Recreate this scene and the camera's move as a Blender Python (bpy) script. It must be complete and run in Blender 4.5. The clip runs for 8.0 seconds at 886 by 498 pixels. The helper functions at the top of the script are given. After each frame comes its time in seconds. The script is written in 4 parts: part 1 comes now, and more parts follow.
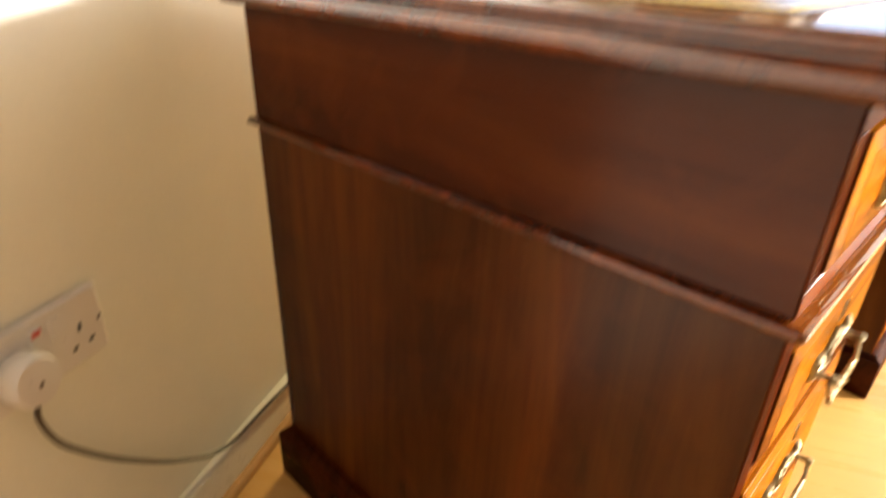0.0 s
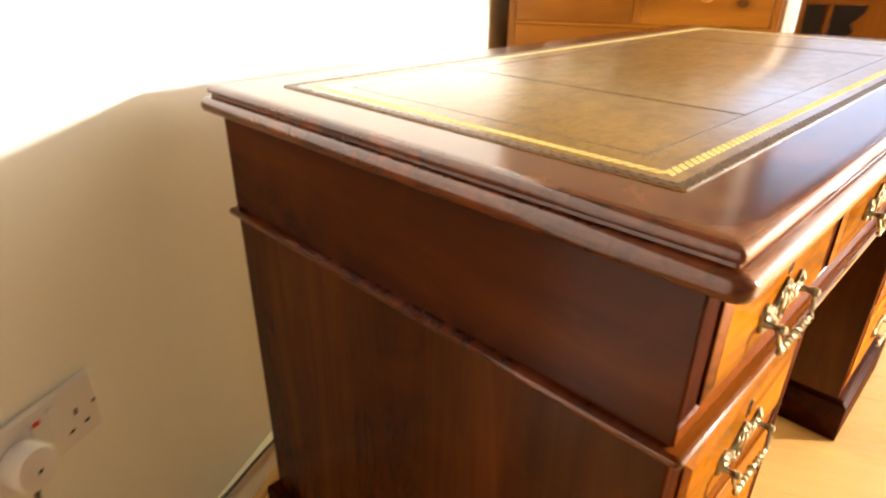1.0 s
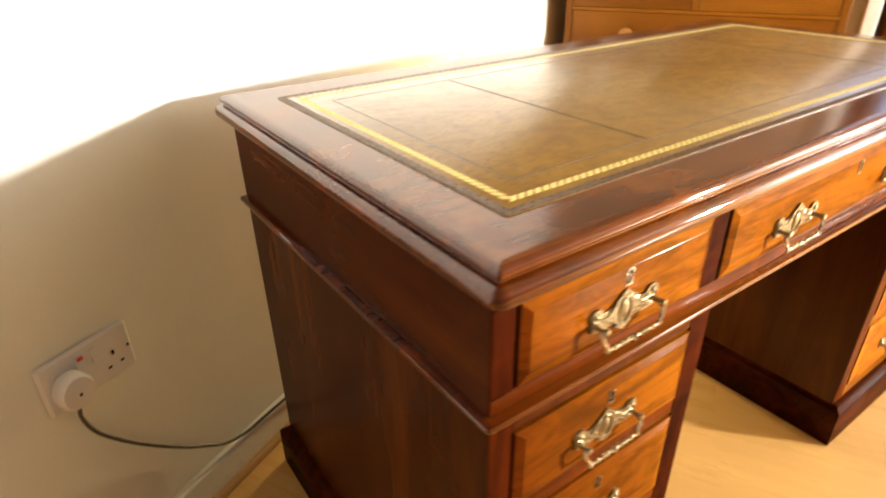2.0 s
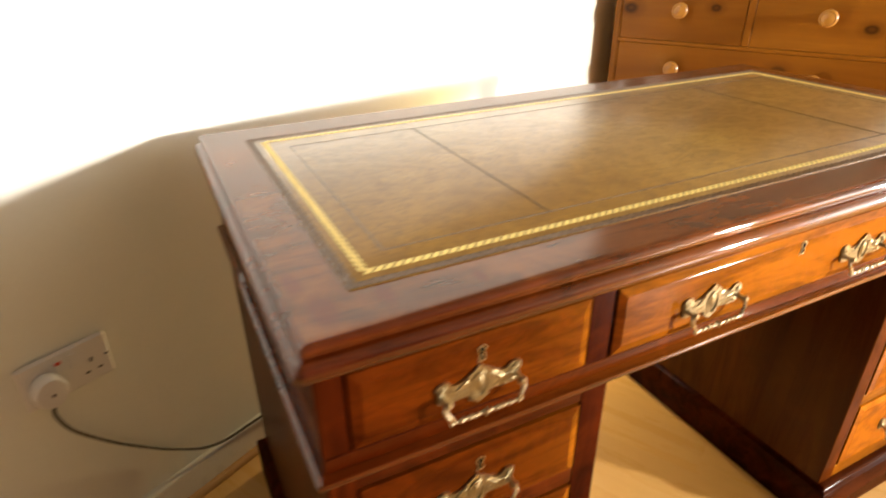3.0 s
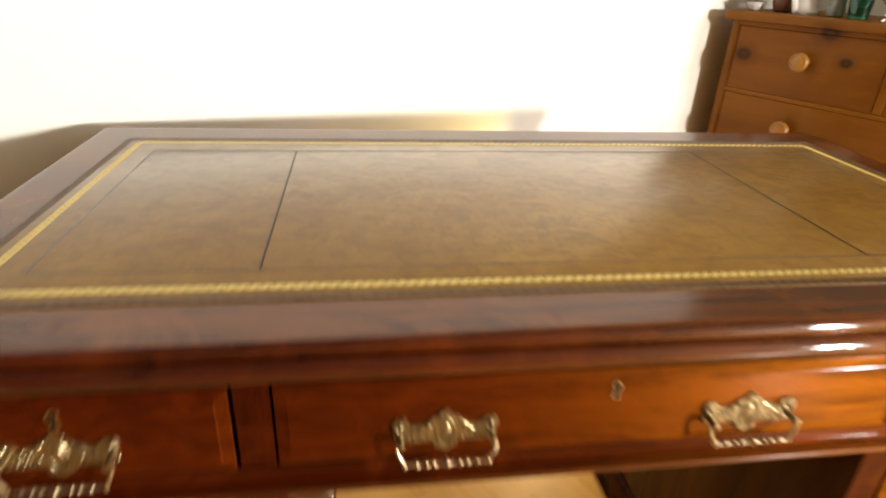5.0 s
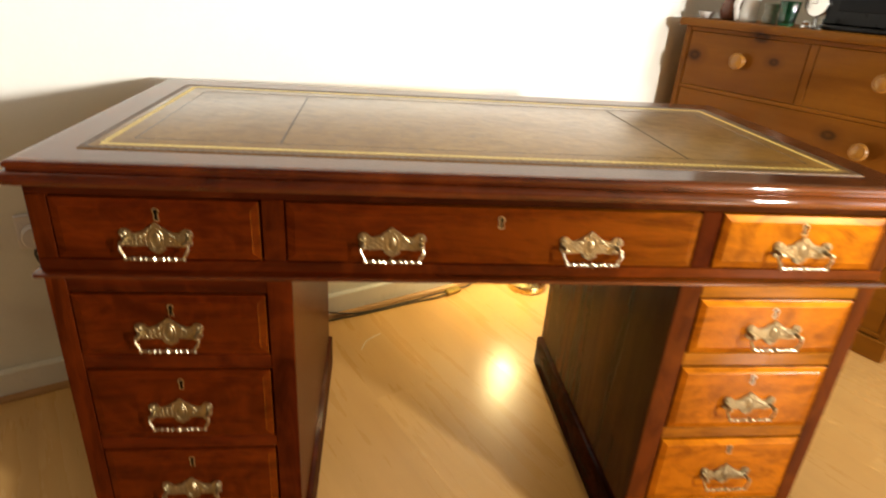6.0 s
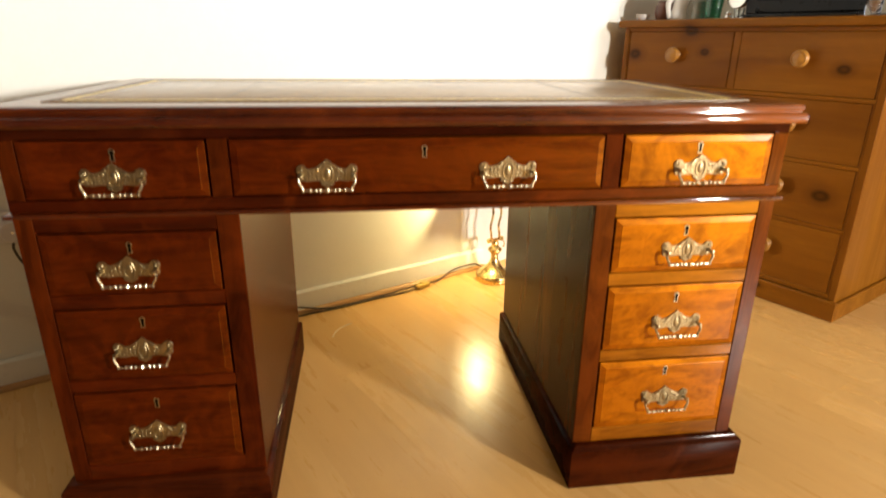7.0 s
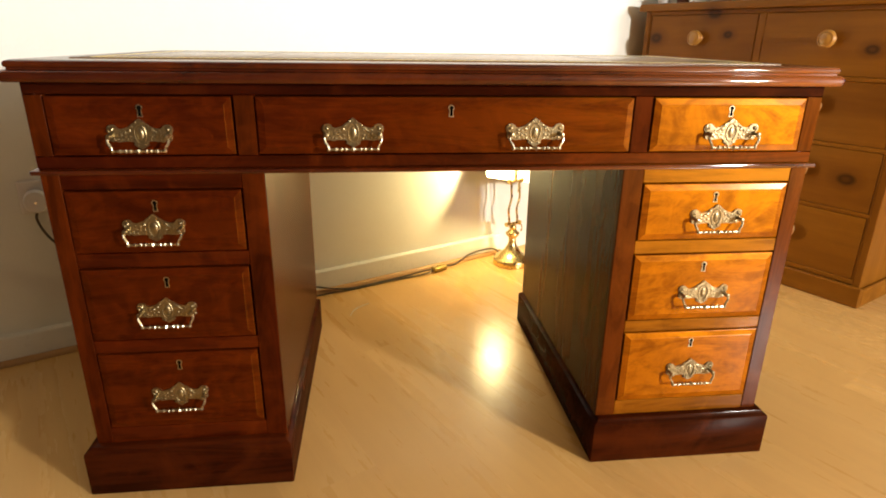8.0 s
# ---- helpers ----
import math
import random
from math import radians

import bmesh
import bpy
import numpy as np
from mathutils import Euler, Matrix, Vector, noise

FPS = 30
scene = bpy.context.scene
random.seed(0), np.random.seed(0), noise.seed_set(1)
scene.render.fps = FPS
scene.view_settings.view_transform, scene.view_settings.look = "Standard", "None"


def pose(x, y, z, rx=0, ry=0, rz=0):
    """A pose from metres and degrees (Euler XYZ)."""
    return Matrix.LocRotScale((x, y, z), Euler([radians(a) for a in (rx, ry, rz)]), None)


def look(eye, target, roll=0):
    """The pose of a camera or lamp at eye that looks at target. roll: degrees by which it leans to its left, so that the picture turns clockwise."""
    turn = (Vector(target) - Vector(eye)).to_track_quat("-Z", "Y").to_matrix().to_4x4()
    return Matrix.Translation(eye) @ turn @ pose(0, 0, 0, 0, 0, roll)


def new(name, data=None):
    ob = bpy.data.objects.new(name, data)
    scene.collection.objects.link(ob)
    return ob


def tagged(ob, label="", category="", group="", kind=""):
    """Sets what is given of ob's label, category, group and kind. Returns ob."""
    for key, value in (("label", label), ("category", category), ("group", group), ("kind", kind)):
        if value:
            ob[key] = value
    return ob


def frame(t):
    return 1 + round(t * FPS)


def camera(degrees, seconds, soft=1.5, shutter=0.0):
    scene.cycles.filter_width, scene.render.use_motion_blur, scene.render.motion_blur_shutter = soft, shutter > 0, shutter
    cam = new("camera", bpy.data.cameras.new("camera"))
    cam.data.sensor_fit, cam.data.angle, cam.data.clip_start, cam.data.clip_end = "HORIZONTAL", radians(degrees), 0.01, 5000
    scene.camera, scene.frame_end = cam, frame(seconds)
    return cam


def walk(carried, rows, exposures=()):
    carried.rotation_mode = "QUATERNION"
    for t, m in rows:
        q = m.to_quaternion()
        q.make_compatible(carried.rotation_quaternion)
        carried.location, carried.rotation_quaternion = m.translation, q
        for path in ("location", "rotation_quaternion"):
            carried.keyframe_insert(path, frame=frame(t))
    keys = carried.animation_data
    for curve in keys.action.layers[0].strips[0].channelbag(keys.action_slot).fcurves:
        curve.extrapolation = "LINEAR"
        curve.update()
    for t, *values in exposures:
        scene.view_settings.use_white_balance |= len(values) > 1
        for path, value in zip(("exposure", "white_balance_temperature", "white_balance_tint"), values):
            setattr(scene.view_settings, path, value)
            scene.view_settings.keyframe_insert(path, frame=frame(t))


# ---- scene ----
PATH = [
    (0, (-0.351, -0.029, 0.827), (0.932, 1.211, -0.076), 1.8),
    (0.2, (-0.341, -0.0334, 0.8608), (0.9752, 1.1996, -0.0038), 0.98),
    (0.5, (-0.329, -0.033, 0.908), (0.974, 1.21, 0.037), 1.3),
    (0.8, (-0.322, -0.0546, 0.9298), (0.9912, 1.1922, 0.079), 0.78),
    (1, (-0.324, -0.08, 0.941), (0.952, 1.19, 0.071), 0.6),
    (1.2, (-0.3226, -0.1148, 0.9454), (0.8728, 1.191, 0.0158), 0.16),
    (1.5, (-0.308, -0.178, 0.959), (0.817, 1.156, -0.018), -0.7),
    (1.7, (-0.28, -0.214, 0.986), (0.809, 1.158, 0.021), -1.3),
    (2.8, (-0.1112, -0.3924, 1.0785), (0.6862, 1.1748, 0.1265), 0.42),
    (3, (-0.056, -0.388, 1.089), (0.733, 1.2, 0.163), -0.6),
    (3.2, (-0.0086, -0.3478, 1.0902), (0.7872, 1.2242, 0.1432), 0.84),
    (3.5, (0.069, -0.258, 1.1), (0.833, 1.31, 0.12), 2.0),
    (3.7, (0.1208, -0.2128, 1.1062), (0.8798, 1.362, 0.135), 3.04),
    (4, (0.194, -0.182, 1.115), (0.958, 1.378, 0.123), 3.1),
    (4.2, (0.2572, -0.1951, 1.1088), (0.952, 1.4198, 0.1549), 2.06),
    (5.3, (0.467, -0.521, 1.067), (0.666, 1.279, 0.219), 2.8),
    (5.5, (0.466, -0.615, 1.062), (0.655, 1.199, 0.24), 2.5),
    (5.7, (0.472, -0.697, 1.064), (0.712, 1.097, 0.214), 3.7),
    (6, (0.495, -0.785, 1.045), (0.728, 1.022, 0.22), 4.1),
    (6.1, (0.5108, -0.8087, 1.0404), (0.7336, 1.0003, 0.2168), 3.55),
    (6.2, (0.5266, -0.8324, 1.0359), (0.7509, 1.0036, 0.2749), 2.97),
    (6.3, (0.544, -0.859, 1.022), (0.749, 0.998, 0.309), 2.4),
    (6.4, (0.5525, -0.8865, 1.0040), (0.7703, 0.9770, 0.3111), 1.95),
    (6.5, (0.561, -0.914, 0.986), (0.772, 0.941, 0.269), 1.5),
    (6.7, (0.5814, -0.9476, 0.9548), (0.7946, 0.9088, 0.2414), 1.36),
    (7, (0.585, -0.962, 0.899), (0.837, 0.906, 0.229), 0.6),
    (7.2, (0.571, -0.9626, 0.868), (0.7954, 0.8954, 0.1592), 1.2),
    (7.5, (0.557, -0.964, 0.84), (0.776, 0.9, 0.147), 1.5),
    (8, (0.56, -0.971, 0.834), (0.775, 0.901, 0.164), 0.8),
]
cam = camera(73.66, 8.0, 1.8, 0.8)
walk(cam, [(t, look(eye, target, roll)) for t, eye, target, roll in PATH],
     [(0.0, 1.8), (0.5, 1.65), (1.0, 1.55), (1.7, 1.36), (3.0, 0.90), (4.2, 0.40), (5.3, 0.34), (6.0, 0.29), (7.0, 0.25), (8.0, 0.24)])

# The room stands at an angle to the desk: u runs along the long wall, v into it.
TURN = 27.6
CORNER = Vector((-0.212, 0.655, 0))
ROOM = pose(CORNER.x, CORNER.y, 0, 0, 0, TURN)


def room(u, v, z=0.0):
    return ROOM @ Vector((u, v, z))


# ---- light ----
world = bpy.data.worlds.new("world")
scene.world = world
world.use_nodes = True
world.node_tree.nodes["Background"].inputs[0].default_value = (0.55, 0.7, 1.0, 1)
world.node_tree.nodes["Background"].inputs[1].default_value = 0.6


def lamp_light(name, kind, place, energy, colour, size):
    data = bpy.data.lights.new(name, kind)
    data.energy, data.color = energy, colour
    if kind in ("POINT", "SPOT"):
        data.shadow_soft_size = size
    else:
        data.size = size
    ob = new(name, data)
    ob.location = place
    return ob


# a shaded lamp low in the room, open upwards: its light is cut off a little below the level
upper = lamp_light("room_lamp_light", "SPOT", (3.30, -1.26, 1.12), 200, (0.97, 0.965, 0.95), 0.11)
upper.data.spot_size, upper.data.spot_blend = radians(152), 0.12
upper.matrix_world = look((3.30, -1.26, 1.12), Vector((3.30, -1.26, 1.12)) + Vector((-0.42, 0.56, 1.40)))
lamp_light("second_room_lamp_light", "POINT", (3.35, -2.60, 1.28), 620, (1.0, 0.945, 0.865), 0.11)
lamp_light("desk_lamp_light", "POINT", (1.0176, 1.1524, 0.4040), 12.5, (1.0, 0.79, 0.36), 0.010)

# ---- materials ----


def material(name):
    m = bpy.data.materials.new(name)
    m.use_nodes = True
    return m, m.node_tree.nodes, m.node_tree.links, m.node_tree.nodes["Principled BSDF"]


def coords(nodes, links, scale, offset=True):
    """Object coordinates, stretched by scale and shifted piece by piece."""
    tc = nodes.new("ShaderNodeTexCoord")
    mp = nodes.new("ShaderNodeMapping")
    mp.inputs["Scale"].default_value = scale
    links.new(tc.outputs["Object"], mp.inputs["Vector"])
    if offset:
        info = nodes.new("ShaderNodeObjectInfo")
        mul = nodes.new("ShaderNodeMath")
        mul.operation = "MULTIPLY"
        mul.inputs[1].default_value = 7.0
        links.new(info.outputs["Random"], mul.inputs[0])
        links.new(mul.outputs[0], mp.inputs["Location"])
    return mp.outputs["Vector"], tc.outputs["Object"]


def noise_tex(nodes, links, vec, scale, detail=4, rough=0.55, distort=0.0):
    n = nodes.new("ShaderNodeTexNoise")
    n.inputs["Scale"].default_value = scale
    n.inputs["Detail"].default_value = detail
    n.inputs["Roughness"].default_value = rough
    n.inputs["Distortion"].default_value = distort
    links.new(vec, n.inputs["Vector"])
    return n.outputs["Fac"]


def ramp(nodes, links, fac, stops):
    r = nodes.new("ShaderNodeValToRGB")
    el = r.color_ramp.elements
    while len(el) < len(stops):
        el.new(0.5)
    for e, (p, c) in zip(el, stops):
        e.position, e.color = p, (*c, 1)
    links.new(fac, r.inputs[0])
    return r.outputs[0]


def mix(nodes, links, fac, a, b, mode="MIX"):
    m = nodes.new("ShaderNodeMix")
    m.data_type, m.blend_type = "RGBA", mode
    for socket, value in ((m.inputs[0], fac), (m.inputs[6], a), (m.inputs[7], b)):
        if isinstance(value, (int, float)):
            socket.default_value = value
        elif isinstance(value, tuple):
            socket.default_value = (*value, 1)
        else:
            links.new(value, socket)
    return m.outputs[2]


def span(nodes, links, fac, a0, a1, b0, b1):
    m = nodes.new("ShaderNodeMapRange")
    for i, value in enumerate((a0, a1, b0, b1)):
        m.inputs[i + 1].default_value = value
    links.new(fac, m.inputs[0])
    return m.outputs[0]


def bump(nodes, links, bsdf, fac, strength, distance=0.002):
    b = nodes.new("ShaderNodeBump")
    b.inputs["Strength"].default_value = strength
    b.inputs["Distance"].default_value = distance
    links.new(fac, b.inputs["Height"])
    links.new(b.outputs[0], bsdf.inputs["Normal"])


def wood(name, dark, mid, light, grain, scale=9.0, rough=(0.22, 0.4), coat=0.5, figure=0.0, knots=(), relief=0.04, coat_rough=0.07, spec=0.25, lustre=None, mottle=0.0, stains=(), coat_ior=1.5):
    """Polished wood. grain: the axis along which it runs, as a scale triple. knots: places and sizes of dark knots."""
    m, nodes, links, bsdf = material(name)
    vec, plain = coords(nodes, links, grain)
    fine = noise_tex(nodes, links, vec, scale * 5, 6, 0.65)
    broad = noise_tex(nodes, links, vec, scale, 3, 0.5, 0.8 + figure)
    cloud = noise_tex(nodes, links, plain, 3.2, 3, 0.5)
    colour = ramp(nodes, links, broad, [(0.25, dark), (0.5, mid), (0.75, light)])
    colour = mix(nodes, links, span(nodes, links, fine, 0.35, 0.7, 0.0, 0.5), colour, dark, "MIX")
    colour = mix(nodes, links, span(nodes, links, cloud, 0.3, 0.7, 0.0, 0.45), colour, mid, "MIX")
    if mottle:
        patch = noise_tex(nodes, links, vec, scale * 2.3, 5, 0.7, 1.6)
        colour = mix(nodes, links, span(nodes, links, patch, 0.46, 0.66, 0.0, mottle), colour, tuple(c * 0.6 for c in dark), "MIX")
        blot = noise_tex(nodes, links, plain, 11.0, 4, 0.6, 0.8)
        colour = mix(nodes, links, span(nodes, links, blot, 0.50, 0.72, 0.0, mottle), colour, light, "MIX")
    for (sx, sy), size in stains:
        off = nodes.new("ShaderNodeVectorMath")
        off.operation = "SUBTRACT"
        links.new(plain, off.inputs[0])
        off.inputs[1].default_value = (sx, sy, 0)
        flat = nodes.new("ShaderNodeVectorMath")
        flat.operation = "MULTIPLY"
        flat.inputs[1].default_value = (1.6, 0.7, 0.0)
        links.new(off.outputs[0], flat.inputs[0])
        far = nodes.new("ShaderNodeVectorMath")
        far.operation = "LENGTH"
        links.new(flat.outputs[0], far.inputs[0])
        ragged = nodes.new("ShaderNodeMath")
        ragged.operation = "MULTIPLY_ADD"
        links.new(cloud, ragged.inputs[0])
        ragged.inputs[1].default_value = size * 1.6
        links.new(far.outputs["Value"], ragged.inputs[2])
        colour = mix(nodes, links, span(nodes, links, ragged.outputs[0], size * 1.2, size * 1.9, 0.85, 0.0), colour, (0.085, 0.009, 0.0015), "MIX")
    if figure:
        fv, _ = coords(nodes, links, (1, 1, 1))
        flame = noise_tex(nodes, links, fv, 16, 5, 0.65, 2.4)
        colour = mix(nodes, links, span(nodes, links, flame, 0.42, 0.66, 0.0, 0.75), colour, light, "MIX")
        cv, _ = coords(nodes, links, (0.5, 1, 1.8))
        streak = noise_tex(nodes, links, cv, 24, 5, 0.65, 3.0)
        colour = mix(nodes, links, span(nodes, links, streak, 0.52, 0.72, 0.0, 0.7), colour, dark, "MIX")
    for (kx, ky, kz), size in knots:
        d = nodes.new("ShaderNodeVectorMath")
        d.operation = "SUBTRACT"
        links.new(plain, d.inputs[0])
        d.inputs[1].default_value = (kx, ky, kz)
        s = nodes.new("ShaderNodeVectorMath")
        s.operation = "MULTIPLY"
        s.inputs[1].default_value = (0.8, 0.0, 1.15)
        links.new(d.outputs[0], s.inputs[0])
        ln = nodes.new("ShaderNodeVectorMath")
        ln.operation = "LENGTH"
        links.new(s.outputs[0], ln.inputs[0])
        wob = nodes.new("ShaderNodeMath")
        wob.operation = "MULTIPLY_ADD"
        links.new(fine, wob.inputs[0])
        wob.inputs[1].default_value = size * 0.5
        links.new(ln.outputs["Value"], wob.inputs[2])
        # a red-brown halo, a dark ring and a paler heart
        colour = mix(nodes, links, span(nodes, links, wob.outputs[0], size * 0.95, size * 2.1, 0.55, 0.0), colour, tuple(c * 0.62 for c in dark), "MIX")
        colour = mix(nodes, links, span(nodes, links, wob.outputs[0], size * 0.75, size * 1.15, 0.85, 0.0), colour, tuple(c * 0.25 for c in dark), "MIX")
        colour = mix(nodes, links, span(nodes, links, wob.outputs[0], size * 0.40, size * 0.70, 0.55, 0.0), colour, tuple(c * 0.80 for c in dark), "MIX")
    links.new(colour, bsdf.inputs["Base Color"])
    links.new(span(nodes, links, fine, 0.3, 0.7, *rough), bsdf.inputs["Roughness"])
    bsdf.inputs["Coat Weight"].default_value = coat
    bsdf.inputs["Coat IOR"].default_value = coat_ior
    bsdf.inputs["Coat Roughness"].default_value = coat_rough
    bsdf.inputs["Specular IOR Level"].default_value = spec
    bump(nodes, links, bsdf, fine, relief)
    if lustre:
        # the silky coloured sheen of the fibres under the polish, narrow along the grain and wide across it
        weight, tint, sheen_rough, lean = lustre
        silk = nodes.new("ShaderNodeBsdfAnisotropic")
        silk.inputs["Roughness"].default_value = sheen_rough
        silk.inputs["Anisotropy"].default_value = lean
        sheen = mix(nodes, links, span(nodes, links, broad, 0.3, 0.7, 0.0, 1.0), tuple(c * 0.6 for c in tint), tint)
        stripe = noise_tex(nodes, links, vec, scale * 2.3, 5, 0.7, 1.6)
        links.new(mix(nodes, links, span(nodes, links, stripe, 0.44, 0.62, 0.0, 0.85), sheen, tuple(c * 0.3 for c in tint)), silk.inputs["Color"])
        fibre = nodes.new("ShaderNodeCombineXYZ")
        for k in range(3):
            fibre.inputs[k].default_value = 1.0 if grain[k] == min(grain) else 0.0
        links.new(fibre.outputs[0], silk.inputs["Tangent"])
        both = nodes.new("ShaderNodeMixShader")
        both.inputs[0].default_value = weight
        links.new(bsdf.outputs[0], both.inputs[1])
        links.new(silk.outputs[0], both.inputs[2])
        links.new(both.outputs[0], nodes["Material Output"].inputs["Surface"])
    return m


def plain(name, colour, rough=0.5, metal=0.0, vary=0.12, scale=30.0, relief=0.05, spec=0.5):
    m, nodes, links, bsdf = material(name)
    vec, obj = coords(nodes, links, (1, 1, 1))
    n = noise_tex(nodes, links, obj, scale, 5, 0.6)
    big = noise_tex(nodes, links, obj, scale * 0.12, 3, 0.5)
    darker = tuple(c * (1 - vary) for c in colour)
    colour = mix(nodes, links, span(nodes, links, n, 0.3, 0.7, 0, 0.6), colour, darker)
    colour = mix(nodes, links, span(nodes, links, big, 0.35, 0.7, 0, 0.6), colour, darker)
    links.new(colour, bsdf.inputs["Base Color"])
    links.new(span(nodes, links, n, 0.3, 0.7, rough * 0.8, min(1, rough * 1.25)), bsdf.inputs["Roughness"])
    bsdf.inputs["Metallic"].default_value = metal
    bsdf.inputs["Specular IOR Level"].default_value = spec
    bump(nodes, links, bsdf, n, relief)
    return m


def glowing(name, colour, strength):
    m, nodes, links, bsdf = material(name)
    bsdf.inputs["Base Color"].default_value = (*colour, 1)
    bsdf.inputs["Emission Color"].default_value = (*colour, 1)
    bsdf.inputs["Emission Strength"].default_value = strength
    return m


def glass(name, colour, rough=0.03):
    m, nodes, links, bsdf = material(name)
    bsdf.inputs["Base Color"].default_value = (*colour, 1)
    bsdf.inputs["Transmission Weight"].default_value = 1.0
    bsdf.inputs["Roughness"].default_value = rough
    return m


MAHOGANY = wood("mahogany", (0.012, 0.0013, 0.0003), (0.042, 0.0047, 0.0008), (0.090, 0.0140, 0.0018), (1.0, 1.0, 0.12), rough=(0.38, 0.48), coat=0.12, coat_rough=0.18, spec=0.0, lustre=(0.04, (0.95, 0.26, 0.015), 0.65, 0.45), mottle=0.60)
MAHOGANY_X = wood("mahogany_lengthwise", (0.016, 0.0016, 0.0004), (0.054, 0.0060, 0.0010), (0.112, 0.0180, 0.0022), (0.1, 1.0, 1.0), rough=(0.36, 0.46), coat=1.0, coat_rough=0.06, coat_ior=1.6, spec=0.0, lustre=(0.06, (0.95, 0.30, 0.02), 0.65, 0.53), mottle=0.60)
RAIL = wood("mahogany_rail", (0.016, 0.0014, 0.0003), (0.058, 0.0058, 0.0008), (0.125, 0.0185, 0.0018), (0.1, 1.0, 1.0), rough=(0.36, 0.46), coat=0.30, coat_rough=0.12, spec=0.0, lustre=(0.065, (0.98, 0.26, 0.010), 0.62, 0.5), mottle=0.60)
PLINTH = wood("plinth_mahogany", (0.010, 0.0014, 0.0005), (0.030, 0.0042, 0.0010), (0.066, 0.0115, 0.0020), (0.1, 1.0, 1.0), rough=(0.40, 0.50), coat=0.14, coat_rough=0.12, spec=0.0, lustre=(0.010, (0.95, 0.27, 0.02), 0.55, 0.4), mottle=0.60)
MAHOGANY_Y = wood("mahogany_crosswise", (0.016, 0.0025, 0.0010), (0.043, 0.0076, 0.0019), (0.108, 0.0245, 0.0038), (1.0, 0.1, 1.0), scale=6.0, rough=(0.36, 0.46), coat=0.35, coat_rough=0.22, spec=0.0, lustre=(0.012, (0.85, 0.30, 0.03), 0.48, 0.3), mottle=0.25)
PANEL = wood("mahogany_panel", (0.014, 0.0017, 0.0006), (0.042, 0.0066, 0.0013), (0.108, 0.0220, 0.0032), (1.0, 1.0, 0.10), scale=6.0, rough=(0.38, 0.48), coat=0.45, coat_rough=0.26, spec=0.0, lustre=(0.035, (0.95, 0.50, 0.09), 0.48, 0.3), mottle=0.22)
# Flat of the top, paler than its moulded edge, with red-brown stains.
PALER_TOP = wood("paler_mahogany", (0.058, 0.0128, 0.0028), (0.125, 0.0315, 0.0058), (0.190, 0.0550, 0.0095), (0.1, 1.0, 1.0), rough=(0.36, 0.46), coat=1.0, coat_rough=0.16, coat_ior=1.53, spec=0.0, lustre=(0.03, (0.90, 0.34, 0.03), 0.42, 0.3), mottle=0.75, stains=[((0.045, 0.055), 0.022), ((0.105, 0.062), 0.018), ((0.030, 0.115), 0.016), ((0.20, 0.045), 0.014), ((0.62, 0.04), 0.016)])
# the drawer veneer has a yellow lustre along its grain; the right-hand drawers' paler copy has lamplight put into its
# colour
VENEER = wood("figured_walnut", (0.024, 0.0022, 0.0005), (0.054, 0.0054, 0.0007), (0.092, 0.0120, 0.0013), (0.16, 1.0, 1.0), figure=0.3, rough=(0.40, 0.48), coat=0.15, coat_rough=0.10, spec=0.0, lustre=(0.12, (0.98, 0.35, 0.016), 0.63, 0.55), mottle=0.25)
LIT_VENEER = wood("lit_walnut", (0.095, 0.015, 0.001), (0.185, 0.037, 0.0012), (0.265, 0.072, 0.0025), (0.45, 1.0, 1.0), scale=7.0, figure=0.9, rough=(0.40, 0.48), coat=0.25, coat_rough=0.20, spec=0.0, lustre=(0.21, (0.98, 0.345, 0.003), 0.48, 0.32), mottle=0.30)
# Right-hand frame woods, made paler to hold the lamplight falling on that side.
LIT_FRAME = wood("lit_mahogany", (0.040, 0.0068, 0.0009), (0.090, 0.0170, 0.0018), (0.155, 0.0370, 0.0034), (1.0, 1.0, 0.12), rough=(0.38, 0.48), coat=0.25, coat_rough=0.08, spec=0.0, lustre=(0.05, (0.90, 0.32, 0.02), 0.50, 0.3), mottle=0.60)
LIT_RAIL = wood("lit_mahogany_lengthwise", (0.08, 0.018, 0.002), (0.18, 0.048, 0.003), (0.27, 0.085, 0.006), (0.12, 1.0, 1.0), rough=(0.38, 0.48), coat=0.25, coat_rough=0.05, spec=0.0, lustre=(0.12, (0.95, 0.40, 0.015), 0.50, 0.3), mottle=0.60)
PINE = wood("waxed_pine", (0.125, 0.040, 0.0028), (0.208, 0.075, 0.0058), (0.255, 0.102, 0.0095), (0.08, 1.0, 1.0), rough=(0.4, 0.55), coat=0.1, spec=0.08,
            knots=[((0.062, 0, 0.848), 0.030), ((0.375, 0, 0.862), 0.020), ((0.31, 0, 0.938), 0.030), ((0.62, 0, 0.665), 0.026),
                   ((0.875, 0, 0.415), 0.030), ((0.70, 0, 0.47), 0.017), ((0.69, 0, 0.307), 0.015), ((0.74, 0, 0.050), 0.012), ((0.70, 0, 0.010), 0.012), ((0.86, 0, 0.82), 0.022)])
PINE_UP = wood("waxed_pine_upright", (0.125, 0.040, 0.0028), (0.208, 0.075, 0.0058), (0.255, 0.102, 0.0095), (1.0, 1.0, 0.08), rough=(0.4, 0.55), coat=0.1, spec=0.08)
KNOB_WOOD = wood("turned_pine", (0.24, 0.098, 0.014), (0.31, 0.138, 0.022), (0.37, 0.175, 0.032), (1.0, 0.2, 1.0), rough=(0.3, 0.4), coat=0.3)
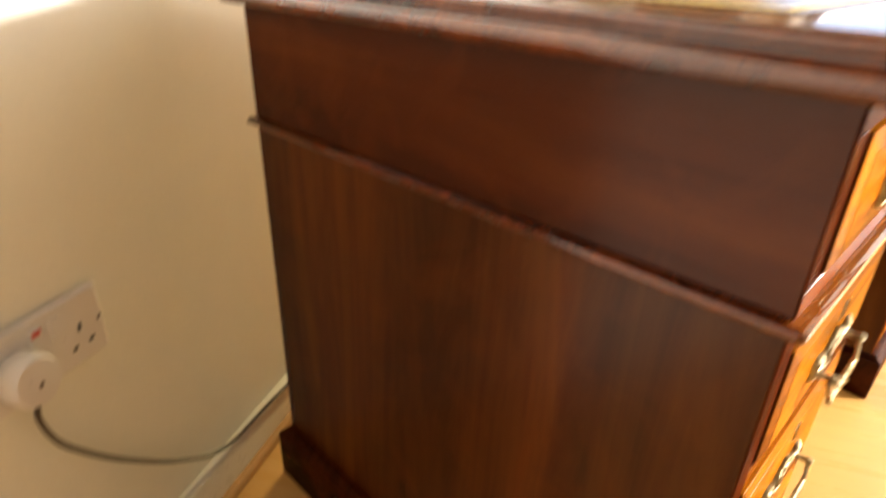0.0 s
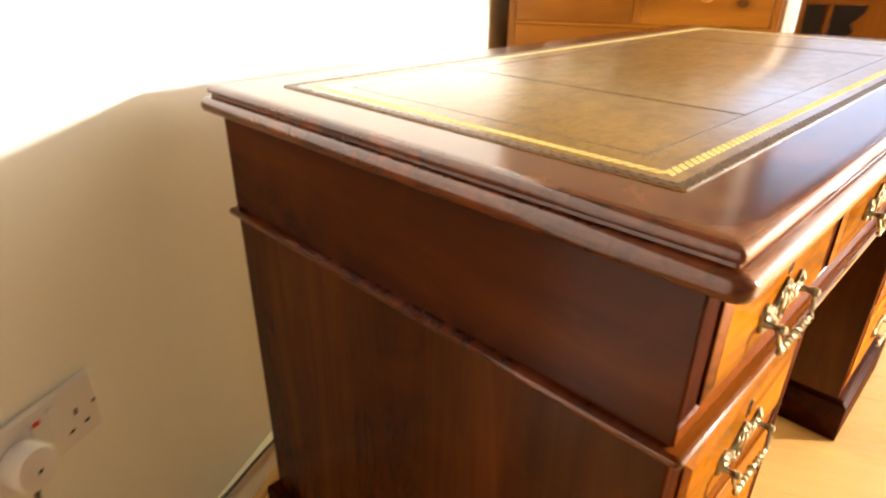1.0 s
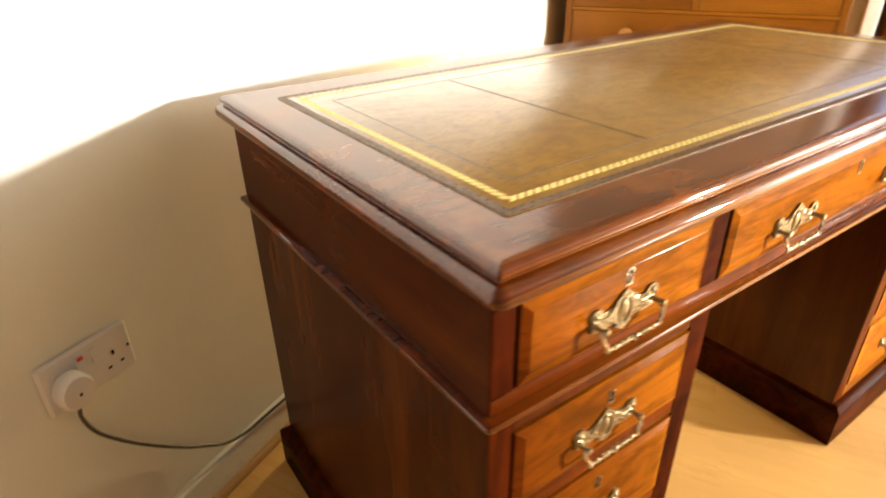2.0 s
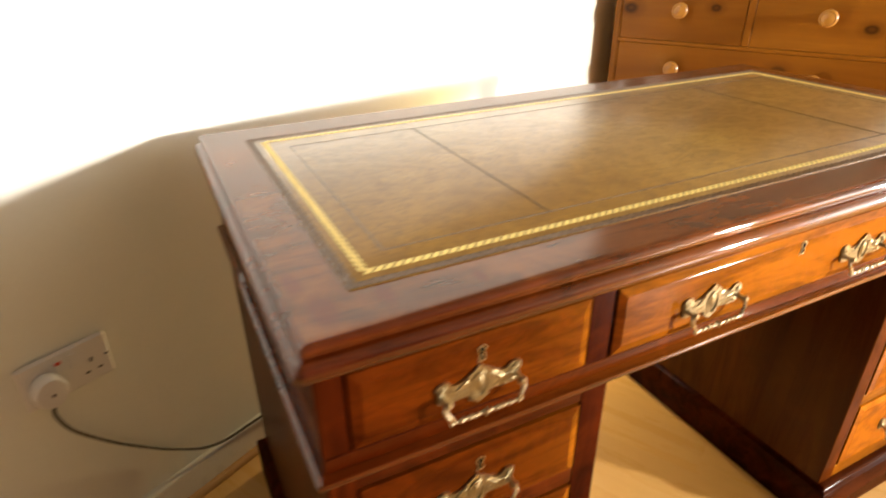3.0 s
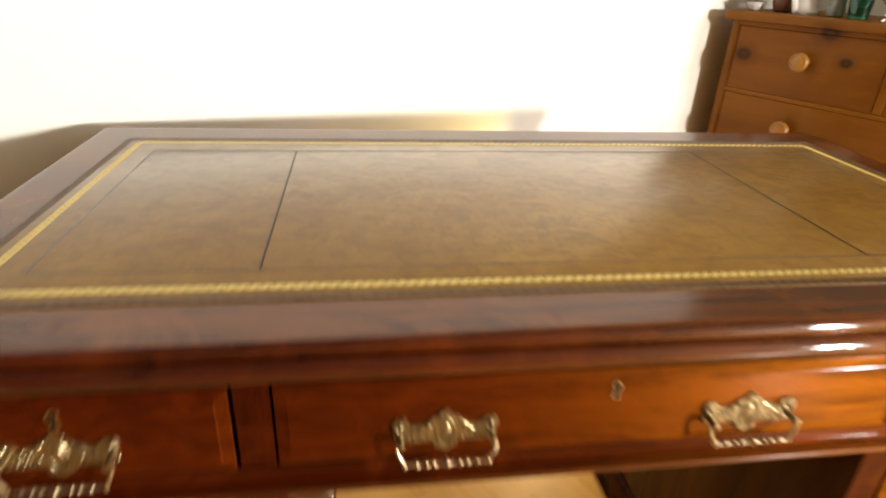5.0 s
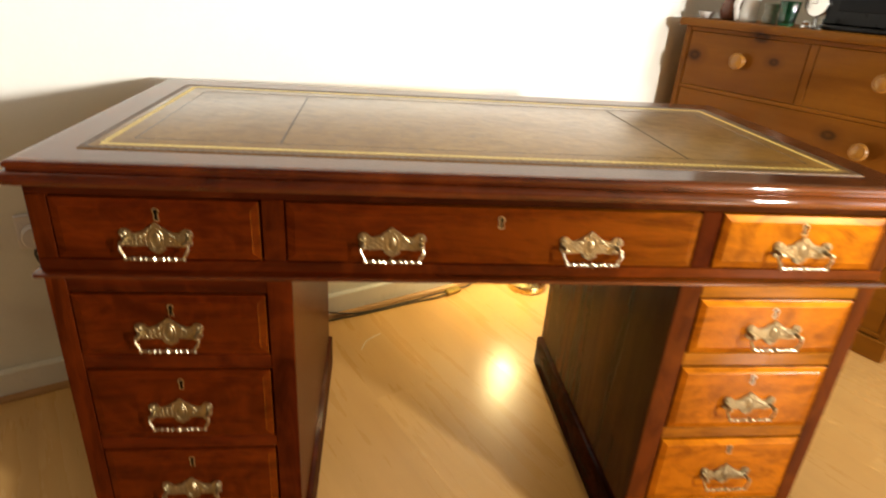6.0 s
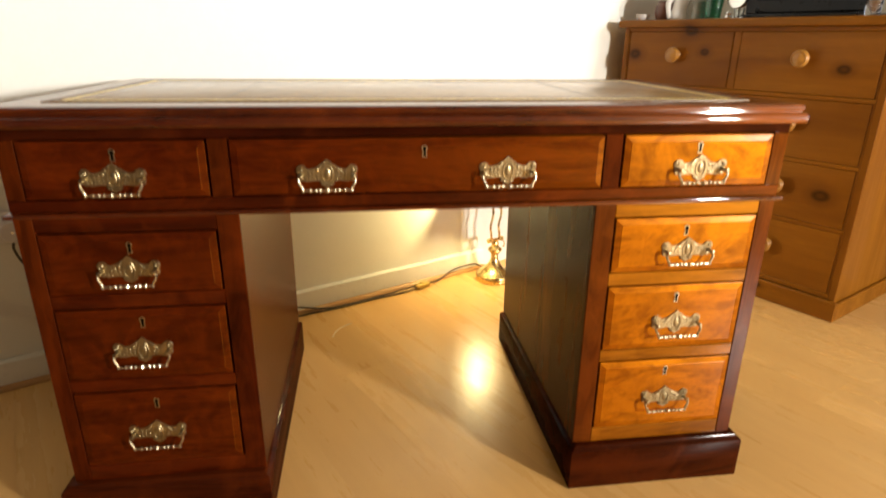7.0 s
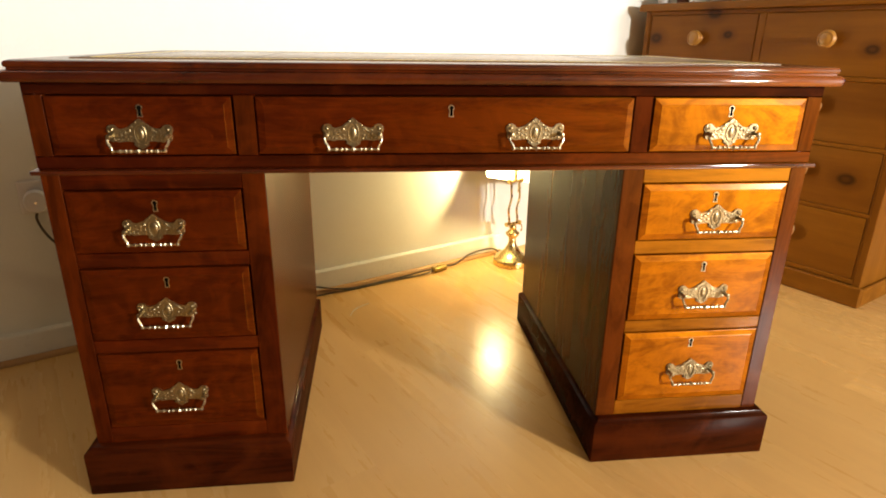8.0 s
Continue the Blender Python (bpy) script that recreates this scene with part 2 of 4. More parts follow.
BRASS = plain("aged_brass", (0.50, 0.405, 0.235), 0.34, 1.0, 0.6, 160, 0.25)
BRASS_BRIGHT = plain("polished_brass", (0.82, 0.62, 0.26), 0.27, 1.0, 0.15, 60, 0.03)
STEEL_PIN = plain("worn_brass_bar", (0.66, 0.58, 0.40), 0.28, 1.0, 0.2, 120, 0.05)
KEYHOLE = plain("keyhole_dark", (0.004, 0.003, 0.002), 0.9, 0, 0.2, 30, 0.0, 0.0)
GOLD = plain("gold_tooling", (0.86, 0.67, 0.21), 0.48, 0.35, 0.2, 220, 0.2)
TOOLED = plain("blind_tooling", (0.055, 0.034, 0.012), 0.5, 0, 0.3, 200, 0.2, 0.25)
BAND = plain("stained_leather", (0.125, 0.062, 0.020), 0.45, 0, 0.35, 120, 0.2, 0.3)
TOOLED_GLOSS = plain("polished_tooling", (0.060, 0.030, 0.016), 0.22, 0, 0.3, 200, 0.1, 0.9)
WALL = plain("white_emulsion", (0.79, 0.783, 0.722), 0.85, 0, 0.04, 140, 0.12)
# Unseen ceiling, made dark so that little lamplight comes back from it.
CEILING = plain("low_bounce_ceiling", (0.13, 0.113, 0.084), 0.9, 0, 0.03, 90, 0.1)
GLOSS_WHITE = plain("white_gloss_paint", (0.78, 0.76, 0.70), 0.3, 0, 0.06, 40, 0.05)
BEAD_WOOD = wood("beech_bead", (0.34, 0.17, 0.06), (0.45, 0.25, 0.10), (0.52, 0.31, 0.13), (0.08, 1, 1), rough=(0.35, 0.5), coat=0.1)
PLASTIC = plain("white_plastic", (0.74, 0.71, 0.70), 0.32, 0, 0.05, 60, 0.02)
RED = plain("red_mark", (0.65, 0.05, 0.03), 0.4, 0, 0.1)
CABLE = plain("brown_cable", (0.05, 0.032, 0.018), 0.45, 0, 0.2)
CABLE_GOLD = plain("olive_cable", (0.06, 0.045, 0.018), 0.5, 0, 0.2)
SWITCH_GOLD = plain("gold_plastic", (0.45, 0.30, 0.06), 0.3, 0.4, 0.15)
BLACK = plain("black_plastic", (0.006, 0.006, 0.0065), 0.3, 0, 0.2, 30, 0.02, 0.2)
SCREEN = plain("dark_screen", (0.006, 0.0065, 0.008), 0.22, 0, 0.1, 8, 0.0, 0.12)
CERAMIC = plain("white_ceramic", (0.78, 0.76, 0.72), 0.15, 0, 0.08, 25, 0.02)
DIAL = plain("clock_dial", (0.40, 0.40, 0.30), 0.35, 0, 0.25, 60, 0.02)
CERAMIC_GREY = plain("grey_ceramic", (0.24, 0.24, 0.19), 0.25, 0, 0.35, 45, 0.04)
POT = plain("brown_pottery", (0.14, 0.045, 0.02), 0.3, 0, 0.3, 40, 0.05)
GREEN_GLASS = glass("green_glass", (0.10, 0.46, 0.30))
CLEAR_GLASS = glass("clear_glass", (0.92, 0.95, 0.95))
SILVER = plain("silver", (0.75, 0.74, 0.72), 0.15, 1.0, 0.1)
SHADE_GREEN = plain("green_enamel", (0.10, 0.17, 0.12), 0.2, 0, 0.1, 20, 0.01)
BULB = glowing("bulb_glow", (1.0, 0.80, 0.46), 20)
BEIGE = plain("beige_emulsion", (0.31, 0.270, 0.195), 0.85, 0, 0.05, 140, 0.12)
# Pale so the desk's polished edges mirror it as long streaks.
PALE = plain("pale_streak_wall", (0.40, 0.405, 0.42), 0.85, 0, 0.05, 120, 0.1)
# Walls out of view, coloured very dark to hold bounced light down.
DIM_WALL = plain("low_bounce_wall", (0.066, 0.054, 0.041), 0.85, 0, 0.06, 120, 0.1)
# Dark brown stands in for the dimness of the room beyond.
FAR_DIM_WALL = plain("far_dim_wall", (0.10, 0.07, 0.05), 0.85, 0, 0.15, 60, 0.1)


def leather():
    m, nodes, links, bsdf = material("olive_leather")
    vec, obj = coords(nodes, links, (1.0, 1.3, 1.0), False)
    cloud = noise_tex(nodes, links, vec, 5.0, 5, 0.6, 0.6)
    small = noise_tex(nodes, links, vec, 26.0, 4, 0.6, 0.8)
    pores = noise_tex(nodes, links, obj, 420, 3, 0.6)
    fleck = noise_tex(nodes, links, vec, 75.0, 4, 0.65, 1.2)
    colour = ramp(nodes, links, cloud, [(0.3, (0.186, 0.090, 0.0105)), (0.5, (0.242, 0.124, 0.0145)), (0.72, (0.298, 0.162, 0.021))])
    colour = mix(nodes, links, span(nodes, links, small, 0.42, 0.70, 0.0, 0.50), colour, (0.134, 0.060, 0.007))
    colour = mix(nodes, links, span(nodes, links, fleck, 0.50, 0.68, 0.0, 0.45), colour, (0.100, 0.042, 0.005))
    # fine creases running mostly along the length
    lines, _ = coords(nodes, links, (0.40, 1.5, 1.0), False)
    fold = noise_tex(nodes, links, lines, 11.0, 3, 0.6, 1.4)
    off = nodes.new("ShaderNodeMath")
    off.operation = "SUBTRACT"
    links.new(fold, off.inputs[0])
    off.inputs[1].default_value = 0.5
    near = nodes.new("ShaderNodeMath")
    near.operation = "ABSOLUTE"
    links.new(off.outputs[0], near.inputs[0])
    patchy = span(nodes, links, cloud, 0.42, 0.60, 0.0, 1.0)
    crease = nodes.new("ShaderNodeMath")
    crease.operation = "MULTIPLY"
    links.new(span(nodes, links, near.outputs[0], 0.0, 0.022, 1.0, 0.0), crease.inputs[0])
    links.new(patchy, crease.inputs[1])
    colour = mix(nodes, links, span(nodes, links, crease.outputs[0], 0.0, 1.0, 0.0, 0.45), colour, (0.105, 0.046, 0.005))
    links.new(colour, bsdf.inputs["Base Color"])
    links.new(span(nodes, links, small, 0.3, 0.75, 0.32, 0.42), bsdf.inputs["Roughness"])
    bsdf.inputs["Specular IOR Level"].default_value = 0.30
    bsdf.inputs["Coat Weight"].default_value = 1.0
    bsdf.inputs["Coat IOR"].default_value = 1.36
    bsdf.inputs["Coat Roughness"].default_value = 0.25
    rel = nodes.new("ShaderNodeMath")
    rel.operation = "MULTIPLY_ADD"
    links.new(small, rel.inputs[0])
    rel.inputs[1].default_value = 0.6
    links.new(pores, rel.inputs[2])
    sunk = nodes.new("ShaderNodeMath")
    sunk.operation = "MULTIPLY_ADD"
    links.new(crease.outputs[0], sunk.inputs[0])
    sunk.inputs[1].default_value = -0.9
    links.new(rel.outputs[0], sunk.inputs[2])
    bump(nodes, links, bsdf, sunk.outputs[0], 0.20, 0.0008)
    return m


LEATHER = leather()
LAMINATE = wood("beech_laminate", (0.50, 0.280, 0.088), (0.575, 0.330, 0.108), (0.62, 0.368, 0.126), (1.0, 0.10, 1.0), scale=3.5,
                rough=(0.24, 0.34), coat=0.0, relief=0.004, spec=0.3, mottle=0.10)
# ---- mesh helpers ----


class Shape:
    """Collects the faces of one mesh."""

    def __init__(self):
        self.v, self.f = [], []

    def add(self, verts, faces):
        n = len(self.v)
        self.v += [tuple(p) for p in verts]
        self.f += [tuple(i + n for i in face) for face in faces]
        return self

    def box(self, x0, x1, y0, y1, z0, z1, b=0.0015):
        """A block with chamfered edges."""
        lo, hi = (x0, y0, z0), (x1, y1, z1)
        b = min(b, *(0.45 * (hi[i] - lo[i]) for i in range(3)))
        verts, at = [], {}
        for sx in (0, 1):
            for sy in (0, 1):
                for sz in (0, 1):
                    s = (sx, sy, sz)
                    for axis in range(3):
                        p = [lo[i] + (b if i != axis else 0) if s[i] == 0 else hi[i] - (b if i != axis else 0) for i in range(3)]
                        at[s, axis] = len(verts)
                        verts.append(p)
        faces = []
        for axis in range(3):
            i, j = [k for k in range(3) if k != axis]
            for side in (0, 1):
                loop = []
                for a, c in ((0, 0), (1, 0), (1, 1), (0, 1)):
                    s = [0, 0, 0]
                    s[axis], s[i], s[j] = side, a, c
                    loop.append(at[tuple(s), axis])
                faces.append(loop)
            for a in (0, 1):
                for c in (0, 1):
                    s0, s1 = [0, 0, 0], [0, 0, 0]
                    s0[i] = s1[i] = a
                    s0[j] = s1[j] = c
                    s1[axis] = 1
                    faces.append([at[tuple(s0), i], at[tuple(s1), i], at[tuple(s1), j], at[tuple(s0), j]])
        for s in [(a, c, d) for a in (0, 1) for c in (0, 1) for d in (0, 1)]:
            faces.append([at[s, 0], at[s, 1], at[s, 2]])
        return self.add(verts, faces)

    def rings(self, loops, closed=True, cap0=True, cap1=True):
        """Skins loops of the same length one to the next."""
        n = len(loops[0])
        verts = [p for loop in loops for p in loop]
        faces = []
        for k in range(len(loops) - 1):
            for i in range(n if closed else n - 1):
                j = (i + 1) % n
                faces.append((k * n + i, k * n + j, (k + 1) * n + j, (k + 1) * n + i))
        if cap0:
            faces.append(tuple(range(n)))
        if cap1:
            faces.append(tuple((len(loops) - 1) * n + i for i in range(n)))
        return self.add(verts, faces)

    def lathe(self, centre, profile, n=32, m=None):
        """profile: (radius, height) pairs turned about z, moved by m and centre."""
        loops = []
        for r, h in profile:
            loop = [Vector((r * math.cos(2 * math.pi * i / n), r * math.sin(2 * math.pi * i / n), h)) for i in range(n)]
            loops.append([(m @ p if m else p) + Vector(centre) for p in loop])
        return self.rings(loops)

    def tube(self, points, r, n=10):
        pts = [Vector(p) for p in points]
        loops = []
        side = None
        for i, p in enumerate(pts):
            ahead = (pts[min(i + 1, len(pts) - 1)] - pts[max(i - 1, 0)]).normalized()
            if side is None:
                side = ahead.orthogonal().normalized()
            side = (side - ahead * side.dot(ahead)).normalized()
            other = ahead.cross(side)
            rr = r[i] if isinstance(r, (list, tuple)) else r
            loops.append([p + rr * (math.cos(2 * math.pi * k / n) * side + math.sin(2 * math.pi * k / n) * other) for k in range(n)])
        return self.rings(loops)

    def plate(self, outline, y0, y1, b=0.0008):
        """An outline in x and z, given thickness from y1 (back) to y0 (front), with a chamfered front rim."""
        cx = sum(p[0] for p in outline) / len(outline)
        cz = sum(p[1] for p in outline) / len(outline)
        inner = [(x + (cx - x) * b * 18, z + (cz - z) * b * 18) for x, z in outline]
        step = 0.3 * (y1 - y0)
        return self.rings([[(x, y1, z) for x, z in outline], [(x, y0 + step, z) for x, z in outline], [(x, y0, z) for x, z in inner]])

    def ball(self, c, rx, ry=None, rz=None, n=14):
        ry, rz = ry or rx, rz or rx
        k = n // 2
        loops = []
        for i in range(k + 1):
            a = math.pi * (0.04 + 0.92 * i / k)
            loops.append([(c[0] + rx * math.sin(a) * math.cos(2 * math.pi * j / n), c[1] + ry * math.sin(a) * math.sin(2 * math.pi * j / n),
                           c[2] + rz * math.cos(a)) for j in range(n)])
        return self.rings(loops)


def mesh_of(name, shape, mat, smooth=35):
    me = bpy.data.meshes.new(name)
    me.from_pydata(shape.v, [], shape.f)
    bm = bmesh.new()
    bm.from_mesh(me)
    bmesh.ops.recalc_face_normals(bm, faces=bm.faces)
    bm.to_mesh(me)
    bm.free()
    me.materials.append(mat)
    if smooth:
        me.polygons.foreach_set("use_smooth", [True] * len(me.polygons))
        me.set_sharp_from_angle(angle=radians(smooth))
    me.update()
    return me


def part(name, shape, mat, parent, label="", smooth=35):
    ob = new(name, mesh_of(name, shape, mat, smooth))
    ob.parent = parent
    return tagged(ob, label)


def thing(name, label, category, m=None, group=""):
    ob = new(name)
    ob.empty_display_size = 0.1
    ob.matrix_world = m or Matrix()
    return tagged(ob, label, category, group)


def single(name, shape, mat, label, category, m=None, group="", kind="", smooth=35):
    ob = new(name, mesh_of(name, shape, mat, smooth))
    ob.matrix_world = m or Matrix()
    return tagged(ob, label, category, group, kind)


def bezier(points, steps=8):
    """A smooth line through the points."""
    pts = [Vector(p) for p in points]
    out = []
    for i in range(len(pts) - 1):
        a, b, c, d = pts[max(i - 1, 0)], pts[i], pts[i + 1], pts[min(i + 2, len(pts) - 1)]
        for k in range(steps):
            t = k / steps
            out.append(0.5 * (2 * b + (c - a) * t + (2 * a - 5 * b + 4 * c - d) * t * t + (3 * b - a - 3 * c + d) * t ** 3))
    return out + [pts[-1]]


def arc_rect(x0, x1, y0, y1, r, n=5):
    """A rectangle with rounded corners, as a loop of x and y."""
    loop = []
    for cx, cy, a0 in ((x1 - r, y0 + r, -90), (x1 - r, y1 - r, 0), (x0 + r, y1 - r, 90), (x0 + r, y0 + r, 180)):
        for i in range(n + 1):
            a = radians(a0 + 90 * i / n)
            loop.append((cx + r * math.cos(a), cy + r * math.sin(a)))
    return loop


# ---- the setting ----
EAST, SOUTH, WEST, HIGH = 2.57, -5.9, -2.4, 2.42
DOOR_V, DOOR_END, HEAD = -1.220, -2.25, 2.08


def structure(name, shape, mat, label, category="wall"):
    return single(name, shape, mat, label, category, ROOM, kind="structure")


structure("wall_north", Shape().box(WEST - 0.15, EAST + 0.12, 0.006, 0.156, -0.1, HIGH, 0.001), WALL, "white painted plaster wall behind the desk")
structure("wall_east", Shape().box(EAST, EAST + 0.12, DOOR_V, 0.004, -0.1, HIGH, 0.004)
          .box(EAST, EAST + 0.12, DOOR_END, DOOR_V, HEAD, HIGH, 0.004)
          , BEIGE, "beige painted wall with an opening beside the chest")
structure("trim_opening", Shape().box(EAST - 0.016, EAST - 0.002, DOOR_V, DOOR_V + 0.050, 0.0, HEAD + 0.060, 0.004)
          .box(EAST - 0.016, EAST - 0.002, DOOR_END, DOOR_V - 0.0005, HEAD, HEAD + 0.060, 0.004), GLOSS_WHITE, "white gloss architrave round the opening", "trim")
# Added out of view; also keeps the room lamps off the room beyond.
structure("wall_east_beyond", Shape().box(EAST, EAST + 0.12, SOUTH, DOOR_END, -0.1, HIGH, 0.004), PALE, "unseen wall beyond the opening, pale to be mirrored in the polish")
structure("wall_south", Shape().box(WEST - 0.15, EAST + 0.12, SOUTH - 0.15, SOUTH - 0.002, -0.1, HIGH, 0.001), DIM_WALL, "plain unseen wall closing the room, darkened to limit bounced light")
structure("wall_west", Shape().box(WEST - 0.15, WEST, SOUTH, 0.004, -0.1, HIGH, 0.001), DIM_WALL, "plain unseen wall closing the room, darkened to limit bounced light")
structure("ceiling", Shape().box(WEST - 0.15, 5.4, SOUTH - 0.15, 0.156, HIGH + 0.002, HIGH + 0.12, 0.001), CEILING, "plain unseen ceiling, darkened to limit bounced light", "ceiling")
# the room beyond the opening, dim, with a window at its end
FAR = 3.7
structure("wall_far_north", Shape().box(EAST + 0.122, FAR, -0.55, -0.43, -0.1, HIGH, 0.001), FAR_DIM_WALL, "wall of the room beyond, its dimness put into dark brown")
structure("wall_far_south", Shape().box(EAST + 0.122, FAR, SOUTH, SOUTH + 0.12, -0.1, HIGH, 0.001), FAR_DIM_WALL, "wall of the room beyond, its dimness put into dark brown")
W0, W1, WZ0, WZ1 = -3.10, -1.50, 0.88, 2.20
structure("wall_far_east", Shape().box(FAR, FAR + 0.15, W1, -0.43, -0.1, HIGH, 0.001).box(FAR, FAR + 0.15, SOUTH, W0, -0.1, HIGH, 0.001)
          .box(FAR, FAR + 0.15, W0, W1, -0.1, WZ0, 0.001).box(FAR, FAR + 0.15, W0, W1, WZ1, HIGH, 0.001), FAR_DIM_WALL, "far wall with a window, its dimness put into dark brown")
win = structure("window_1", Shape().box(FAR + 0.05, FAR + 0.10, W0, W0 + 0.06, WZ0, WZ1).box(FAR + 0.05, FAR + 0.10, W1 - 0.06, W1, WZ0, WZ1)
                .box(FAR + 0.05, FAR + 0.10, W0 + 0.06, W1 - 0.06, WZ0, WZ0 + 0.06).box(FAR + 0.05, FAR + 0.10, W0 + 0.06, W1 - 0.06, WZ1 - 0.06, WZ1)
                .box(FAR + 0.05, FAR + 0.10, (W0 + W1) / 2 - 0.03, (W0 + W1) / 2 + 0.03, WZ0 + 0.06, WZ1 - 0.06), GLOSS_WHITE, "white framed window with blue daylight outside", "window")
for v0, v1 in ((W0 + 0.061, (W0 + W1) / 2 - 0.031), ((W0 + W1) / 2 + 0.031, W1 - 0.061)):
    pane = part("pane", Shape().box(FAR + 0.072, FAR + 0.076, v0, v1, WZ0 + 0.061, WZ1 - 0.061, 0.0005), CLEAR_GLASS, win, "clear glass pane")
    pane.visible_shadow = False
day = lamp_light("window_light", "AREA", (0, 0, 0), 2.2, (0.60, 0.75, 1.0), W1 - W0 - 0.14)
day.data.shape, day.data.size_y = "RECTANGLE", WZ1 - WZ0 - 0.14
day.matrix_world = look(room(FAR + 0.03, (W0 + W1) / 2, (WZ0 + WZ1) / 2), room(0, (W0 + W1) / 2, (WZ0 + WZ1) / 2))


def board_profile(u0, u1):
    """A skirting board with a rounded upper lip, along the long wall."""
    prof = [(0.004, 0.0), (-0.014, 0.0), (-0.014, 0.058), (-0.0125, 0.064), (-0.013, 0.068), (-0.011, 0.075), (-0.006, 0.079), (0.004, 0.080)]
    s = Shape()
    s.rings([[(u0, v, z) for v, z in prof], [(u1, v, z) for v, z in prof]])
    return s


structure("baseboard", board_profile(WEST, 1.430), GLOSS_WHITE, "low white gloss skirting board along the wall", "skirting")
bead = [(-0.0145, 0.0005), (-0.029, 0.0005), (-0.0285, 0.006), (-0.025, 0.011), (-0.020, 0.014), (-0.0145, 0.0145)]
structure("trim", Shape().rings([[(WEST, v, z) for v, z in bead], [(1.426, v, z) for v, z in bead]]), BEAD_WOOD,
          "light wood bead between skirting and laminate floor", "trim")
# ---- pedestal desk ----
desk = thing("pedestal_desk", "antique mahogany pedestal desk with a tooled olive leather top", "desk")


def rounded_slab(levels, x0, x1, y0, y1, r):
    """A slab with a moulded edge: (inset, height) levels from below to above."""
    return Shape().rings([[(x, y, z) for x, y in arc_rect(x0 + d, x1 - d, y0 + d, y1 - d, max(r - d, 0.002))] for d, z in levels])


def rim(x0, x1, y0, y1, d, e, z0, z1, r=0.004):
    """A low frame between two rounded rectangles, inset d and e."""
    s = Shape()
    a = arc_rect(x0 + d, x1 - d, y0 + d, y1 - d, r)
    b = arc_rect(x0 + e, x1 - e, y0 + e, y1 - e, r)
    loops = [[(*p, z0) for p in a], [(*p, z1) for p in a], [(*p, z1) for p in b], [(*p, z0) for p in b]]
    n = len(a)
    verts = [p for loop in loops for p in loop]
    faces = []
    for k in range(4):
        for i in range(n):
            j = (i + 1) % n
            faces.append((k * n + i, k * n + j, ((k + 1) % 4) * n + j, ((k + 1) % 4) * n + i))
    return s.add(verts, faces)


TOP = 0.797
part("top", rounded_slab([(0.030, 0.7640), (0.0065, 0.7640), (0.0020, 0.7652), (0.0003, 0.7685), (0.0, 0.7725), (0.0008, 0.7765), (0.0038, 0.7800), (0.0085, 0.7822), (0.0132, 0.7826),
                          (0.0136, 0.7852), (0.0112, 0.7864), (0.0100, 0.7890), (0.0103, 0.7920), (0.0125, 0.7948), (0.0165, 0.7961)],
                         0, 1.37, 0, 0.70, 0.014), MAHOGANY_X, desk, "dark mahogany top with a moulded edge")
part("top_margin", rounded_slab([(0.0168, 0.790), (0.0168, 0.7962), (0.019, 0.7967), (0.024, TOP)], 0, 1.37, 0, 0.70, 0.014), PALER_TOP, desk, "paler polished mahogany margin round the leather")
LX0, LX1, LY0, LY1 = 0.0755, 1.2945, 0.0765, 0.6105
skin = part("leather", rounded_slab([(0.0, TOP - 0.003), (0.0, TOP + 0.0006), (0.0012, TOP + 0.0014)], LX0, LX1, LY0, LY1, 0.003), LEATHER, desk,
            "worn olive brown leather writing surface")
ZL = TOP + 0.0014


def rope(x0, x1, y0, y1, width, pitch, slant, height, fill=0.36):
    """Short slanting bars set along a rectangle, as tooled rope."""
    s = Shape()

    def bars(ax, ay, bx, by):
        a, b = Vector((ax, ay)), Vector((bx, by))
        along = (b - a).normalized()
        across = Vector((-along.y, along.x))
        count = int((b - a).length / pitch)
        for i in range(count):
            c = a + along * ((i + 0.5) * (b - a).length / count)
            p, q = along * pitch * fill, across * width * 0.5 + along * slant
            low = [c - p - q, c + p - q, c + p + q, c - p + q]
            top_ = [c + (k - c) * 0.75 for k in low]
            s.add([(k.x, k.y, ZL - 0.0004) for k in low] + [(k.x, k.y, ZL + height) for k in top_],
                  [(4, 5, 6, 7), (0, 1, 5, 4), (1, 2, 6, 5), (2, 3, 7, 6), (3, 0, 4, 7)])
    bars(x0, y0, x1, y0)
    bars(x1, y0, x1, y1)
    bars(x1, y1, x0, y1)
    bars(x0, y1, x0, y0)
    return s


def dashes(x0, x1, y0, y1, width, pitch, long, height, lean=0.0):
    """Small domed strokes set along a rectangle."""
    s = Shape()
    turn = [math.pi * k / 4 for k in range(8)]
    for ax, ay, bx, by in ((x0, y0, x1, y0), (x1, y0, x1, y1), (x1, y1, x0, y1), (x0, y1, x0, y0)):
        a, b = Vector((ax, ay)), Vector((bx, by))
        along = (b - a).normalized()
        across = Vector((-along.y, along.x))
        count = int((b - a).length / pitch)
        for i in range(count):
            c = a + along * ((i + 0.5) * (b - a).length / count)
            loops = []
            for k, z in ((1.0, -0.0004), (1.0, 0.0), (0.72, height * 0.72), (0.28, height)):
                loops.append([(*(c + along * (k * long * math.cos(q) + lean * k * math.sin(q)) + across * (k * width * 0.5 * math.sin(q))), ZL + z) for q in turn])
            s.rings(loops, cap0=False)
    return s


GX0, GX1, GY0, GY1 = 0.1010, 1.2690, 0.1030, 0.5840
gold = rope(GX0, GX1, GY0, GY1, 0.0108, 0.0105, 0.0046, 0.0004, 0.44)
part("gold_border", gold, GOLD, skin, "gilt rope-pattern tooling", 0)
